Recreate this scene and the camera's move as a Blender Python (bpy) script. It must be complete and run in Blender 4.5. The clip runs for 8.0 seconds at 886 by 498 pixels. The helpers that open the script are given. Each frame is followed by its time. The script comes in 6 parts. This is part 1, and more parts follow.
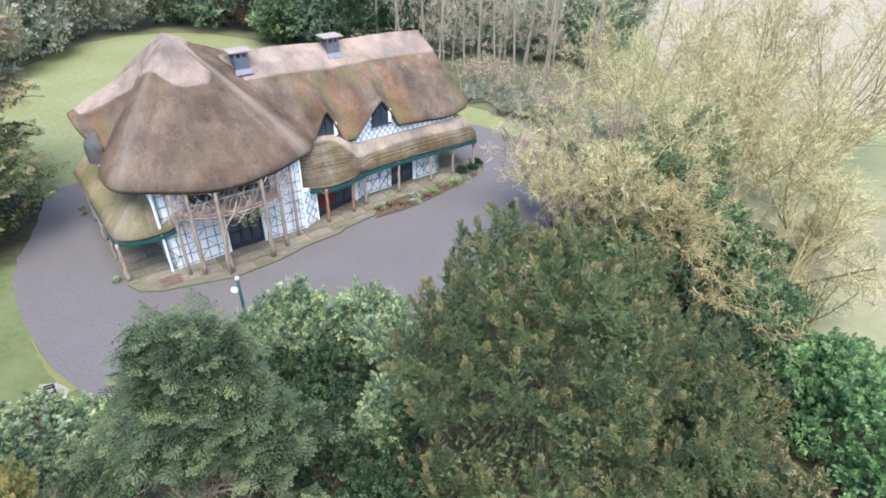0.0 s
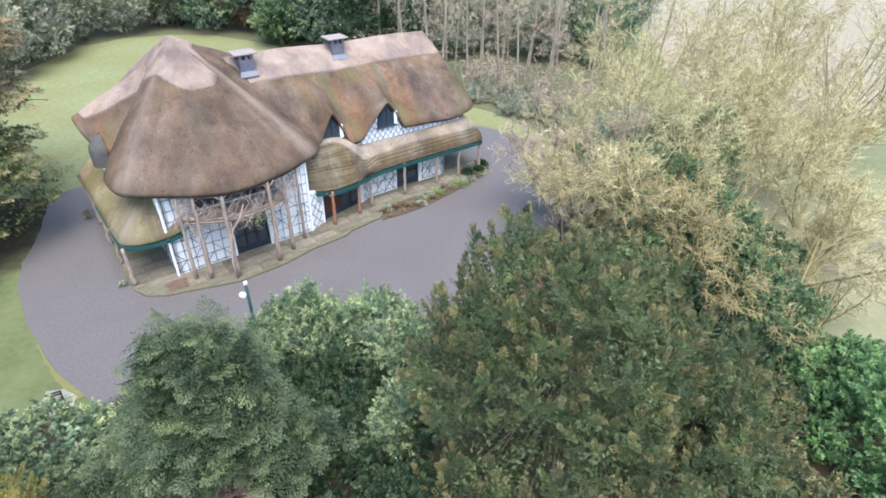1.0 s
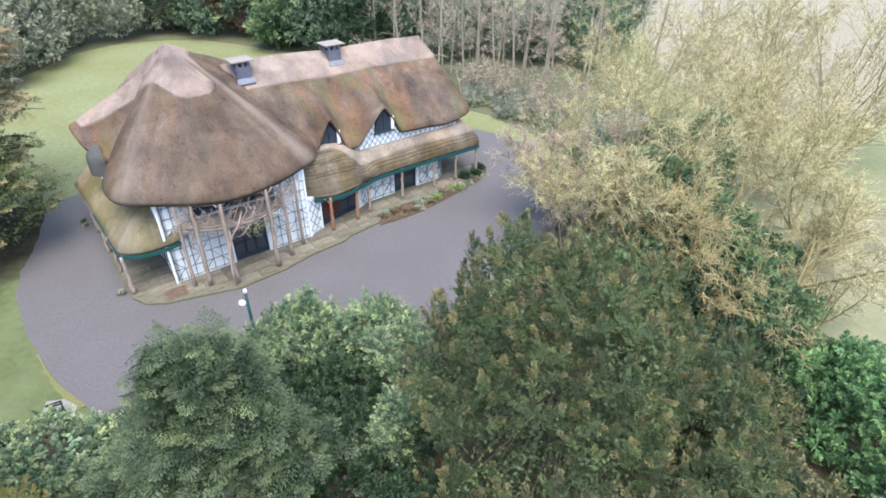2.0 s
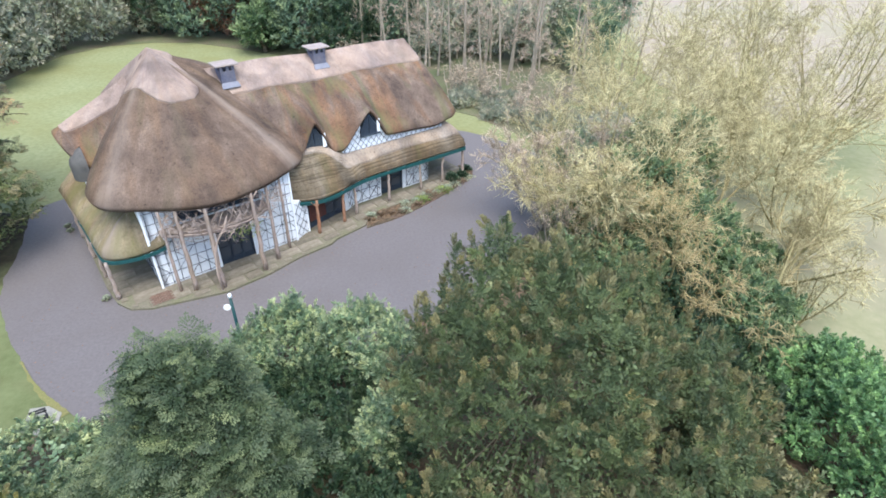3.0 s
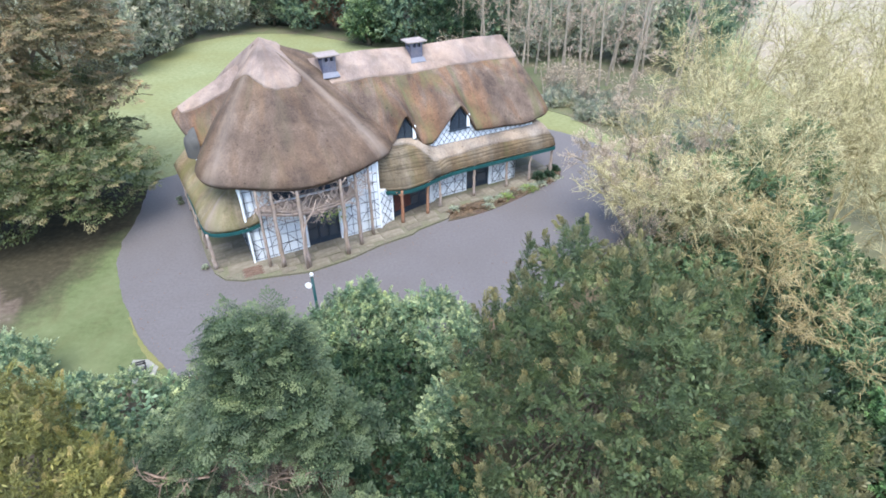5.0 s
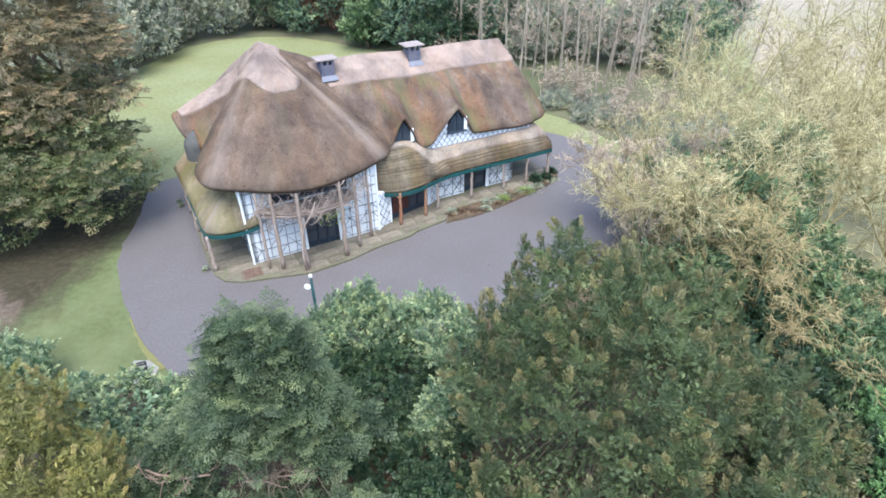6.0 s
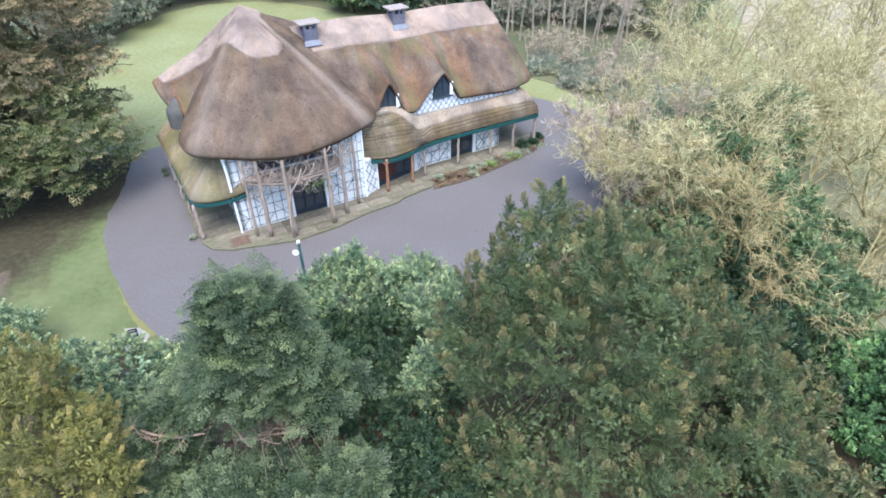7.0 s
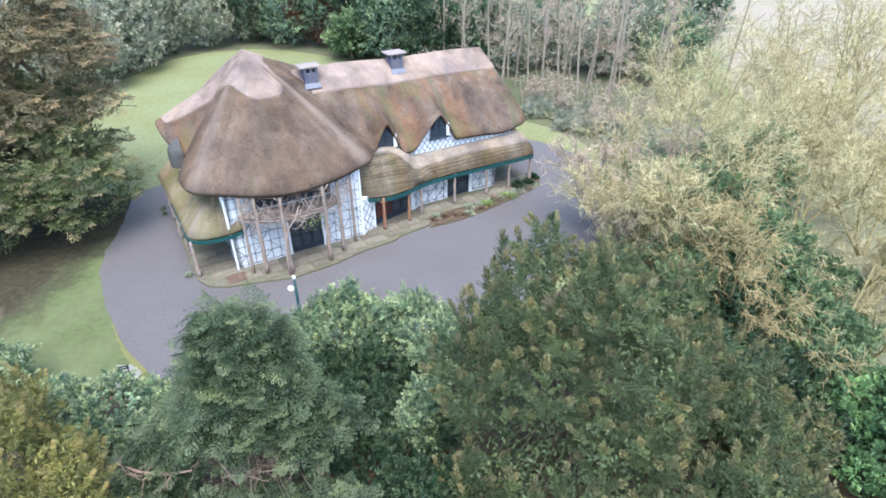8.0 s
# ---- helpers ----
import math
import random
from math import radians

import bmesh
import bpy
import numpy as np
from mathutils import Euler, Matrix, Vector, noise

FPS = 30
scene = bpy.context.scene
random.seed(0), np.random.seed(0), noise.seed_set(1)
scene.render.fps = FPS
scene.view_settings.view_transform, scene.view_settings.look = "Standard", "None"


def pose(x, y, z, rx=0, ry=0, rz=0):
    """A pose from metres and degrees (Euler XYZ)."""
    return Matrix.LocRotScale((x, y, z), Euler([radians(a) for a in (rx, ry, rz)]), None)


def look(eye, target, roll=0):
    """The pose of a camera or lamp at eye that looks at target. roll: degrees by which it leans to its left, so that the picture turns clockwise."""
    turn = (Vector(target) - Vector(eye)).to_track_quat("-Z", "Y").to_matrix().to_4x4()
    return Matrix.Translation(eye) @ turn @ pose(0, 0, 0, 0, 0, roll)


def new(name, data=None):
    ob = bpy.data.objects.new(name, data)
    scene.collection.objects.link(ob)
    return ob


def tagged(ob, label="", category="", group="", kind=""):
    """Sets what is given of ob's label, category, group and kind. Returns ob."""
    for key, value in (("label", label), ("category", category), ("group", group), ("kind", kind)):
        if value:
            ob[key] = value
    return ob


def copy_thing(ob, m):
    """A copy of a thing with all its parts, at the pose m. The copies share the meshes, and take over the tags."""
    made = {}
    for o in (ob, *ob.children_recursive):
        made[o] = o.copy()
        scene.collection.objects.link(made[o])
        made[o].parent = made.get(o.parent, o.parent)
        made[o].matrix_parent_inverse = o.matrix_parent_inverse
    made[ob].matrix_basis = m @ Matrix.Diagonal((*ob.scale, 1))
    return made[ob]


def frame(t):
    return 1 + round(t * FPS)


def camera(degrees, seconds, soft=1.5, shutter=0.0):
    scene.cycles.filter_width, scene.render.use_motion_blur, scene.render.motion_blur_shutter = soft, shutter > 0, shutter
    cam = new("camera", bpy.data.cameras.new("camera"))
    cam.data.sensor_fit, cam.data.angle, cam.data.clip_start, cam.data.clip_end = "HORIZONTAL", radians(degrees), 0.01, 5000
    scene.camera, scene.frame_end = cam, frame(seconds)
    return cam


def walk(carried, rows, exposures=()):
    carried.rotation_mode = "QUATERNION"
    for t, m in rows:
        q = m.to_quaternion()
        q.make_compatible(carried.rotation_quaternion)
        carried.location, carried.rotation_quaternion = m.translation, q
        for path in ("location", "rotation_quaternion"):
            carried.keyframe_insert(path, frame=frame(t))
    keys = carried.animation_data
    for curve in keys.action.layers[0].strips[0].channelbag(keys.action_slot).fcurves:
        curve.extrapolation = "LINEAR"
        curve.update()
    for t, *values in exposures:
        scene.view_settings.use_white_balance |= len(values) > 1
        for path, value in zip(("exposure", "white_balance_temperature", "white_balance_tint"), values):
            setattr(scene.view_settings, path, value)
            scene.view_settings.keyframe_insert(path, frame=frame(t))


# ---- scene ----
cam = camera(77.1, 8.0, soft=1.7)
PATH = [
    (0, (-0.504, 0.856, 18.528), (-0.292, 2.499, 17.407), 1.5),
    (0.5, (-0.72, 1.053, 18.468), (-0.447, 2.689, 17.35), 1.5),
    (1, (-0.884, 1.17, 18.504), (-0.673, 2.814, 17.383), 1.2),
    (1.5, (-0.974, 1.236, 18.603), (-0.767, 2.881, 17.484), 0.9),
    (3, (-0.635, 1.111, 18.883), (-0.385, 2.752, 17.768), 0.8),
    (3.5, (-0.449, 1.065, 18.815), (-0.208, 2.705, 17.696), 0.7),
    (3.6, (-0.446, 1.059, 18.805), (-0.259, 2.701, 17.685), 0.51),
    (3.7, (-0.443, 1.053, 18.794), (-0.371, 2.701, 17.675), 0.12),
    (3.8, (-0.44, 1.046, 18.784), (-0.492, 2.7, 17.664), -0.31),
    (3.9, (-0.437, 1.04, 18.773), (-0.514, 2.695, 17.653), -0.4),
    (4, (-0.434, 1.034, 18.763), (-0.511, 2.689, 17.643), -0.4),
    (4.5, (-0.319, 1.019, 18.775), (-0.385, 2.67, 17.649), -0.4),
    (6, (-0.127, 0.685, 19.033), (-0.181, 2.342, 17.914), -0.4),
    (6.2, (-0.113, 0.607, 19.027), (-0.164, 2.259, 17.901), -0.4),
    (6.3, (-0.106, 0.568, 19.023), (-0.148, 2.205, 17.876), -0.4),
    (6.4, (-0.099, 0.529, 19.02), (-0.127, 2.143, 17.84), -0.4),
    (6.5, (-0.092, 0.49, 19.017), (-0.112, 2.09, 17.817), -0.4),
    (7, (0.007, 0.321, 18.957), (-0.009, 1.916, 17.751), -0.4),
    (7.5, (0.107, 0.182, 18.851), (0.093, 1.794, 17.668), -0.2),
    (7.6, (0.116, 0.159, 18.826), (0.103, 1.793, 17.675), -0.2),
    (7.8, (0.135, 0.114, 18.777), (0.124, 1.782, 17.675), -0.2),
    (8, (0.154, 0.068, 18.728), (0.143, 1.752, 17.649), -0.2),
]
walk(cam, [(t, look(eye, target, roll)) for t, eye, target, roll in PATH], exposures=[(0.0, 1.72, 6560, 9), (1.5, 1.69, 6540, 9), (3.4, 1.66, 6500, 9), (4.4, 1.76, 6380, 9), (6.0, 1.76, 6290, 9), (7.3, 1.8, 6200, 9), (8.0, 1.82, 6160, 9)])

# ---- world and sun: bright overcast winter day ----
world = bpy.data.worlds.new("overcast")
scene.world = world
world.use_nodes = True
wn, wl = world.node_tree.nodes, world.node_tree.links
sky = wn.new("ShaderNodeTexSky")
sky.sky_type, sky.sun_disc = "NISHITA", False
sky.sun_elevation, sky.sun_rotation = radians(66), radians(170)
sky.air_density, sky.dust_density, sky.ozone_density = 1.0, 1.5, 1.5
wn["Background"].inputs["Strength"].default_value = 0.14
wl.new(sky.outputs["Color"], wn["Background"].inputs["Color"])
sun = new("sun", bpy.data.lights.new("sun", "SUN"))
sun.data.energy, sun.data.angle, sun.data.color = 1.5, radians(48), (1.0, 0.98, 0.95)
sun.matrix_world = look((4, -26, 62), (0, 0, 0))


# ---- materials ----
def nodes_of(name):
    m = bpy.data.materials.new(name)
    m.use_nodes = True
    return m, m.node_tree.nodes, m.node_tree.links


def noise_node(n, l, vec, scale, detail=5.0, rough=0.6, distortion=0.0):
    t = n.new("ShaderNodeTexNoise")
    t.inputs["Scale"].default_value, t.inputs["Detail"].default_value = scale, detail
    t.inputs["Roughness"].default_value, t.inputs["Distortion"].default_value = rough, distortion
    l.new(vec, t.inputs["Vector"])
    return t.outputs["Fac"]


def ramp_node(n, l, fac, stops):
    r = n.new("ShaderNodeValToRGB")
    while len(r.color_ramp.elements) < len(stops):
        r.color_ramp.elements.new(0.5)
    for e, (p, c) in zip(r.color_ramp.elements, stops):
        e.position, e.color = p, (*c, 1.0)
    l.new(fac, r.inputs["Fac"])
    return r.outputs["Color"]


def mix_node(n, l, fac, a, b, how="MIX"):
    x = n.new("ShaderNodeMix")
    x.data_type, x.blend_type = "RGBA", how
    for socket, value in ((x.inputs[0], fac), (x.inputs[6], a), (x.inputs[7], b)):
        if isinstance(value, (int, float)):
            socket.default_value = value
        elif isinstance(value, tuple):
            socket.default_value = (*value, 1.0)
        else:
            l.new(value, socket)
    return x.outputs[2]


def stretched(n, l, source, scale):
    co = n.new("ShaderNodeTexCoord")
    mp = n.new("ShaderNodeMapping")
    mp.inputs["Scale"].default_value = scale
    l.new(co.outputs[source], mp.inputs["Vector"])
    return mp.outputs["Vector"]


def surface(name, stops, fine, coarse, dark, rough=0.85, bump=0.3, stretch=(1, 1, 1), source="Object", metallic=0.0, coarse_amount=0.5, per_piece=0.0, bump_distance=0.03, spec=0.3):
    """A rough surface: fine grain through a ramp, then large stains of the colour dark."""
    m, n, l = nodes_of(name)
    b = n["Principled BSDF"]
    vec, big = stretched(n, l, source, stretch), stretched(n, l, "Object", (1, 1, 1))
    grain = noise_node(n, l, vec, fine, 6.0, 0.65)
    col = ramp_node(n, l, grain, stops)
    patch = ramp_node(n, l, noise_node(n, l, big, coarse, 4.0, 0.6, 0.4), [(0.38, (0, 0, 0)), (0.68, (coarse_amount,) * 3)])
    col = mix_node(n, l, patch, col, dark)
    if per_piece:
        info = n.new("ShaderNodeObjectInfo")
        tone = ramp_node(n, l, info.outputs["Random"], [(0.0, (1 - per_piece,) * 3), (1.0, (1.0, 1.0, 1.0))])
        col = mix_node(n, l, 1.0, col, tone, "MULTIPLY")
    l.new(col, b.inputs["Base Color"])
    b.inputs["Roughness"].default_value, b.inputs["Metallic"].default_value = rough, metallic
    b.inputs["Specular IOR Level"].default_value = spec
    if bump:
        bp = n.new("ShaderNodeBump")
        bp.inputs["Strength"].default_value, bp.inputs["Distance"].default_value = bump, bump_distance
        l.new(grain, bp.inputs["Height"])
        l.new(bp.outputs["Normal"], b.inputs["Normal"])
    return m


def foliage_material(name, dark, mid, light, patch=0.6, rough=0.55, glow=0.25):
    """Leaves that differ one by one and sprig by sprig, letting some light through."""
    m, n, l = nodes_of(name)
    b, out = n["Principled BSDF"], n["Material Output"]
    geo = n.new("ShaderNodeNewGeometry")
    calm = [tuple(0.2 * x + 0.8 * y for x, y in zip(c, mid)) for c in (dark, light)]
    leaf = ramp_node(n, l, geo.outputs["Random Per Island"], [(0.0, calm[0]), (0.5, mid), (1.0, calm[1])])
    vec = stretched(n, l, "Object", (1, 1, 1))
    big = noise_node(n, l, vec, patch * 1.7, 3.0, 0.6)
    tone = ramp_node(n, l, big, [(0.34, (0.72, 0.77, 0.76)), (0.5, (1.0, 1.02, 0.97)), (0.66, (1.42, 1.36, 1.2))])
    col = mix_node(n, l, 1.0, leaf, tone, "MULTIPLY")
    at = n.new("ShaderNodeAttribute")
    at.attribute_name = "sprig"
    each = ramp_node(n, l, at.outputs["Fac"], [(0.0, (0.66, 0.7, 0.72)), (0.45, (0.95, 0.96, 0.96)), (0.8, (1.12, 1.1, 1.04)), (1.0, (1.38, 1.32, 1.2))])
    col = mix_node(n, l, 1.0, col, each, "MULTIPLY")
    l.new(col, b.inputs["Base Color"])
    b.inputs["Roughness"].default_value, b.inputs["Specular IOR Level"].default_value = rough, 0.35
    tr, mx = n.new("ShaderNodeBsdfTranslucent"), n.new("ShaderNodeMixShader")
    l.new(col, tr.inputs["Color"])
    mx.inputs[0].default_value = glow
    l.new(b.outputs[0], mx.inputs[1])
    l.new(tr.outputs[0], mx.inputs[2])
    l.new(mx.outputs[0], out.inputs["Surface"])
    return m


def thatch_material(name, stops, moss, moss_amount, tint, course_shading=0.0, hip_highlights=(), moss_from=0.52, grain=1.0):
    """Straw laid down the slope: fine streaks along it, weathered patches, a warmer tint here and there, some moss."""
    m, n, l = nodes_of(name)
    b = n["Principled BSDF"]
    down, along = stretched(n, l, "UV", (7.0, 0.8, 1.0)), stretched(n, l, "UV", (0.5, 0.26, 1.0))
    obj = stretched(n, l, "Object", (1, 1, 1))
    streak = noise_node(n, l, down, 3.0, 7.0, 0.7)
    band = noise_node(n, l, along, 1.3, 6.0, 0.65, 0.5)
    speck = noise_node(n, l, obj, 9.0, 5.0, 0.8)
    col = ramp_node(n, l, band, stops)
    warm = ramp_node(n, l, noise_node(n, l, stretched(n, l, "UV", (0.32, 0.14, 1.0)), 1.6, 5.0, 0.62, 0.6), [(0.45, (0, 0, 0)), (0.62, (0.85, 0.85, 0.85))])
    col = mix_node(n, l, warm, col, tint)
    worn = ramp_node(n, l, noise_node(n, l, obj, 0.55, 5.0, 0.6, 0.4), [(0.34, (0.66, 0.65, 0.67)), (0.62, (1.2, 1.18, 1.15))])
    col = mix_node(n, l, 1.0, col, worn, "MULTIPLY")
    col = mix_node(n, l, 1.0, col, ramp_node(n, l, streak, [(0.3, (0.84, 0.83, 0.82)), (0.72, (1.13, 1.13, 1.13))]), "MULTIPLY")
    col = mix_node(n, l, 1.0, col, ramp_node(n, l, speck, [(0.32, (1 - 0.32 * grain,) * 3), (0.5, (1.0, 1.0, 1.0)), (0.7, (1 + 0.14 * grain,) * 3)]), "MULTIPLY")
    pock = noise_node(n, l, obj, 3.6, 2.0, 0.5)
    col = mix_node(n, l, 1.0, col, ramp_node(n, l, pock, [(0.24, (1 - 0.45 * grain,) * 3), (0.34, (1.0, 1.0, 1.0)), (0.66, (1.0, 1.0, 1.0)), (0.76, (1 + 0.2 * grain,) * 3)]), "MULTIPLY")
    green = ramp_node(n, l, noise_node(n, l, stretched(n, l, "UV", (0.55, 0.2, 1.0)), 1.0, 5.0, 0.6), [(moss_from, (0, 0, 0)), (moss_from + 0.16, (moss_amount,) * 3)])
    col = mix_node(n, l, green, col, moss)
    for place, half, amount in hip_highlights:
        # painted highlight: paler straw along a hip fold
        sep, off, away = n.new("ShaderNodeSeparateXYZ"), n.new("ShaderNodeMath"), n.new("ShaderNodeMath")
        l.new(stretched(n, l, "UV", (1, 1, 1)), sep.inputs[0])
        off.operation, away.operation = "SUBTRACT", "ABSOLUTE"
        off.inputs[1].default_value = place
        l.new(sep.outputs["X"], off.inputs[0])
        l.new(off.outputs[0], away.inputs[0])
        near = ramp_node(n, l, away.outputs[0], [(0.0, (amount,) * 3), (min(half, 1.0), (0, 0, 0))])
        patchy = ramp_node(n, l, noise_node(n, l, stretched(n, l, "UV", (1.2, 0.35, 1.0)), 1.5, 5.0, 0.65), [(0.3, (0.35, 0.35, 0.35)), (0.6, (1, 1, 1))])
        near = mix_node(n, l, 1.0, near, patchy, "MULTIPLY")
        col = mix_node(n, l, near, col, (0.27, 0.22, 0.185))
    height = streak
    if course_shading:
        # shadow lines of the laid courses, painted as dark bands
        wave = n.new("ShaderNodeTexWave")
        wave.wave_type, wave.bands_direction, wave.wave_profile = "BANDS", "Y", "SAW"
        wave.inputs["Scale"].default_value, wave.inputs["Distortion"].default_value = 1.75, 1.6
        wave.inputs["Detail"].default_value, wave.inputs["Detail Scale"].default_value = 3.0, 1.5
        l.new(stretched(n, l, "UV", (0.25, 1.0, 1.0)), wave.inputs["Vector"])
        col = mix_node(n, l, 1.0, col, ramp_node(n, l, wave.outputs["Fac"], [(0.0, (1 - course_shading,) * 3), (0.5, (1.08, 1.08, 1.08))]), "MULTIPLY")
    l.new(col, b.inputs["Base Color"])
    b.inputs["Roughness"].default_value, b.inputs["Specular IOR Level"].default_value = 0.95, 0.15
    bp = n.new("ShaderNodeBump")
    bp.inputs["Strength"].default_value, bp.inputs["Distance"].default_value = 0.8, 0.06
    l.new(height, bp.inputs["Height"])
    l.new(bp.outputs["Normal"], b.inputs["Normal"])
    return m


LAWN = surface("lawn_grass", [(0.28, (0.159, 0.179, 0.0853)), (0.5, (0.21, 0.233, 0.115)), (0.72, (0.265, 0.281, 0.151))], 2.6, 0.12, (0.177, 0.174, 0.0634), bump=0.4, coarse_amount=0.7)
FIELD = surface("pale_field_grass", [(0.28, (0.17, 0.187, 0.088)), (0.5, (0.212, 0.225, 0.115)), (0.72, (0.252, 0.255, 0.145))], 1.5, 0.03, (0.265, 0.218, 0.176), bump=0.4, coarse_amount=0.85)
ASPHALT = surface("worn_asphalt", [(0.28, (0.106, 0.0966, 0.0983)), (0.5, (0.132, 0.121, 0.123)), (0.75, (0.161, 0.148, 0.147))], 6.5, 0.17, (0.104, 0.0914, 0.0844), rough=0.62, bump=0.14, bump_distance=0.006, spec=0.5)
DRY_GRASS = surface("dry_winter_grass", [(0.28, (0.25, 0.207, 0.155)), (0.5, (0.3, 0.252, 0.193)), (0.72, (0.35, 0.3, 0.237))], 0.9, 0.05, (0.24, 0.232, 0.14), bump=0.4, coarse_amount=0.6)
LITTER = surface("leaf_litter", [(0.3, (0.045, 0.032, 0.022)), (0.5, (0.11, 0.075, 0.05)), (0.75, (0.2, 0.13, 0.085))], 7.0, 0.4, (0.05, 0.07, 0.03), bump=0.8, coarse_amount=0.6)
WOOD_FLOOR = surface("mossy_woodland_floor", [(0.3, (0.08, 0.08, 0.045)), (0.5, (0.14, 0.125, 0.08)), (0.75, (0.21, 0.175, 0.125))], 5.0, 0.3, (0.09, 0.13, 0.05), bump=0.8, coarse_amount=0.8)
EDGE_GRASS = surface("verge_grass", [(0.3, (0.134, 0.138, 0.0517)), (0.6, (0.194, 0.179, 0.0747)), (0.8, (0.256, 0.221, 0.109))], 11.0, 0.5, (0.134, 0.152, 0.0517), bump=0.6)
FLAGSTONE = surface("mossy_flagstone", [(0.3, (0.165, 0.142, 0.108)), (0.55, (0.255, 0.222, 0.175)), (0.8, (0.36, 0.32, 0.265))], 3.0, 0.7, (0.135, 0.128, 0.082), rough=0.8, bump=0.4, per_piece=0.35, coarse_amount=0.75)
GREY_BOARD = surface("weathered_grey_boards", [(0.3, (0.064, 0.064, 0.0624)), (0.7, (0.096, 0.0952, 0.092))], 6.0, 0.9, (0.12, 0.112, 0.096), stretch=(1, 1, 0.3), bump=0.4)
BRICK = surface("worn_red_brick", [(0.3, (0.124, 0.0714, 0.054)), (0.55, (0.18, 0.109, 0.0828)), (0.8, (0.223, 0.156, 0.13))], 9.0, 1.0, (0.112, 0.102, 0.072), bump=0.4, per_piece=0.25)


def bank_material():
    """Rough grass that thins into dark litter and then into pale trodden earth towards the conifer's trunk, with its
    shade painted in.
    """
    m, n, l = nodes_of("grass_earth_painted_shade")
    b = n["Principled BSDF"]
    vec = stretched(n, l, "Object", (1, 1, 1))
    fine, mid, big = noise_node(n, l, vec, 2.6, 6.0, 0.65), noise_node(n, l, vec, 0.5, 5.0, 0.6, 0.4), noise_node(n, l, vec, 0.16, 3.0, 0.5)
    # grass darker than the lawn, partly for the tree's shade
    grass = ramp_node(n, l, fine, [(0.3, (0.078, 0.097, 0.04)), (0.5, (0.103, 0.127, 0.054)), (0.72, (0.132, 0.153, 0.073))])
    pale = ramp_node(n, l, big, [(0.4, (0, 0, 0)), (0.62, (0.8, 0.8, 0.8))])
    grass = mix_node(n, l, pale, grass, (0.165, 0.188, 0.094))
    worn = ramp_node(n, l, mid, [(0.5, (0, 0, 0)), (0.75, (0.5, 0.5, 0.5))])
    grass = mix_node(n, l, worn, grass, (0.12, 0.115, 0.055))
    # litter colours darkened for the conifer's shade
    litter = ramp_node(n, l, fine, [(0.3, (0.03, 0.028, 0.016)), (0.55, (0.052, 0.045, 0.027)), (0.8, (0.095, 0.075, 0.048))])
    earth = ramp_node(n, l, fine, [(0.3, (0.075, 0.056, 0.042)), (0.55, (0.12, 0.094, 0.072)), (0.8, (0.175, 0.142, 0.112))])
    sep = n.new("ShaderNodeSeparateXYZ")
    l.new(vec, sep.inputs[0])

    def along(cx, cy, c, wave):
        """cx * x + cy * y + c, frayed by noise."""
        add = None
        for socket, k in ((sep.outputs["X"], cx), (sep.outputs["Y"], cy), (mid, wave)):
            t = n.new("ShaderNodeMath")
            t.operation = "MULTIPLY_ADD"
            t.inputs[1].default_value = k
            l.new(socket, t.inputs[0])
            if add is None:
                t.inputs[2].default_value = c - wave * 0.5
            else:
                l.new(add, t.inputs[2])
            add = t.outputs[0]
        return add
    # shade below the conifer painted along this frayed ramp
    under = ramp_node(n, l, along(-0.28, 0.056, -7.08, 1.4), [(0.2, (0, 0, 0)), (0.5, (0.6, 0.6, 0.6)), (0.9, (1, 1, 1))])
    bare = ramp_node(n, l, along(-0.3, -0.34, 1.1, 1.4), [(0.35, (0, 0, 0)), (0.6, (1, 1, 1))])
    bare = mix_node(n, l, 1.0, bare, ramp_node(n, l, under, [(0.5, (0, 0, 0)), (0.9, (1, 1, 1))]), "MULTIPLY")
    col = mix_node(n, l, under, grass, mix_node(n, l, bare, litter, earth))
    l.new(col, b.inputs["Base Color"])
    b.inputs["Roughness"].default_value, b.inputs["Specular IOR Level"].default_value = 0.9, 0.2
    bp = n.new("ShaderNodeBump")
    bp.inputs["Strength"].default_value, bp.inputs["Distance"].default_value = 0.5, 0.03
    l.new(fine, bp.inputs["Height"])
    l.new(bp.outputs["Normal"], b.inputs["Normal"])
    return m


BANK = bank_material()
MORTAR = surface("terrace_bedding", [(0.3, (0.12, 0.11, 0.08)), (0.7, (0.2, 0.18, 0.14))], 8.0, 0.6, (0.11, 0.13, 0.05))
CONCRETE = surface("mossy_concrete", [(0.3, (0.22, 0.22, 0.2)), (0.7, (0.32, 0.31, 0.29))], 6.0, 0.8, (0.19, 0.2, 0.13), bump=0.2)
LIMEWASH = surface("white_limewash", [(0.3, (0.82, 0.87, 0.91)), (0.7, (0.87, 0.91, 0.94))], 3.0, 0.5, (0.68, 0.73, 0.76), rough=0.8, bump=0.25, coarse_amount=0.5)
STICK = surface("dark_rustic_sticks", [(0.3, (0.055, 0.07, 0.095)), (0.7, (0.12, 0.14, 0.175))], 18.0, 1.0, (0.07, 0.07, 0.08), bump=0.5)
BARK = surface("weathered_post_bark", [(0.3, (0.24, 0.19, 0.165)), (0.55, (0.37, 0.305, 0.275)), (0.8, (0.48, 0.41, 0.38))], 14.0, 1.3, (0.3, 0.22, 0.13), stretch=(1, 1, 0.2), bump=0.8)
RED_POST = surface("stripped_red_brown_post", [(0.3, (0.24, 0.11, 0.06)), (0.7, (0.4, 0.2, 0.12))], 12.0, 1.0, (0.3, 0.22, 0.16), stretch=(1, 1, 0.2), bump=0.6)
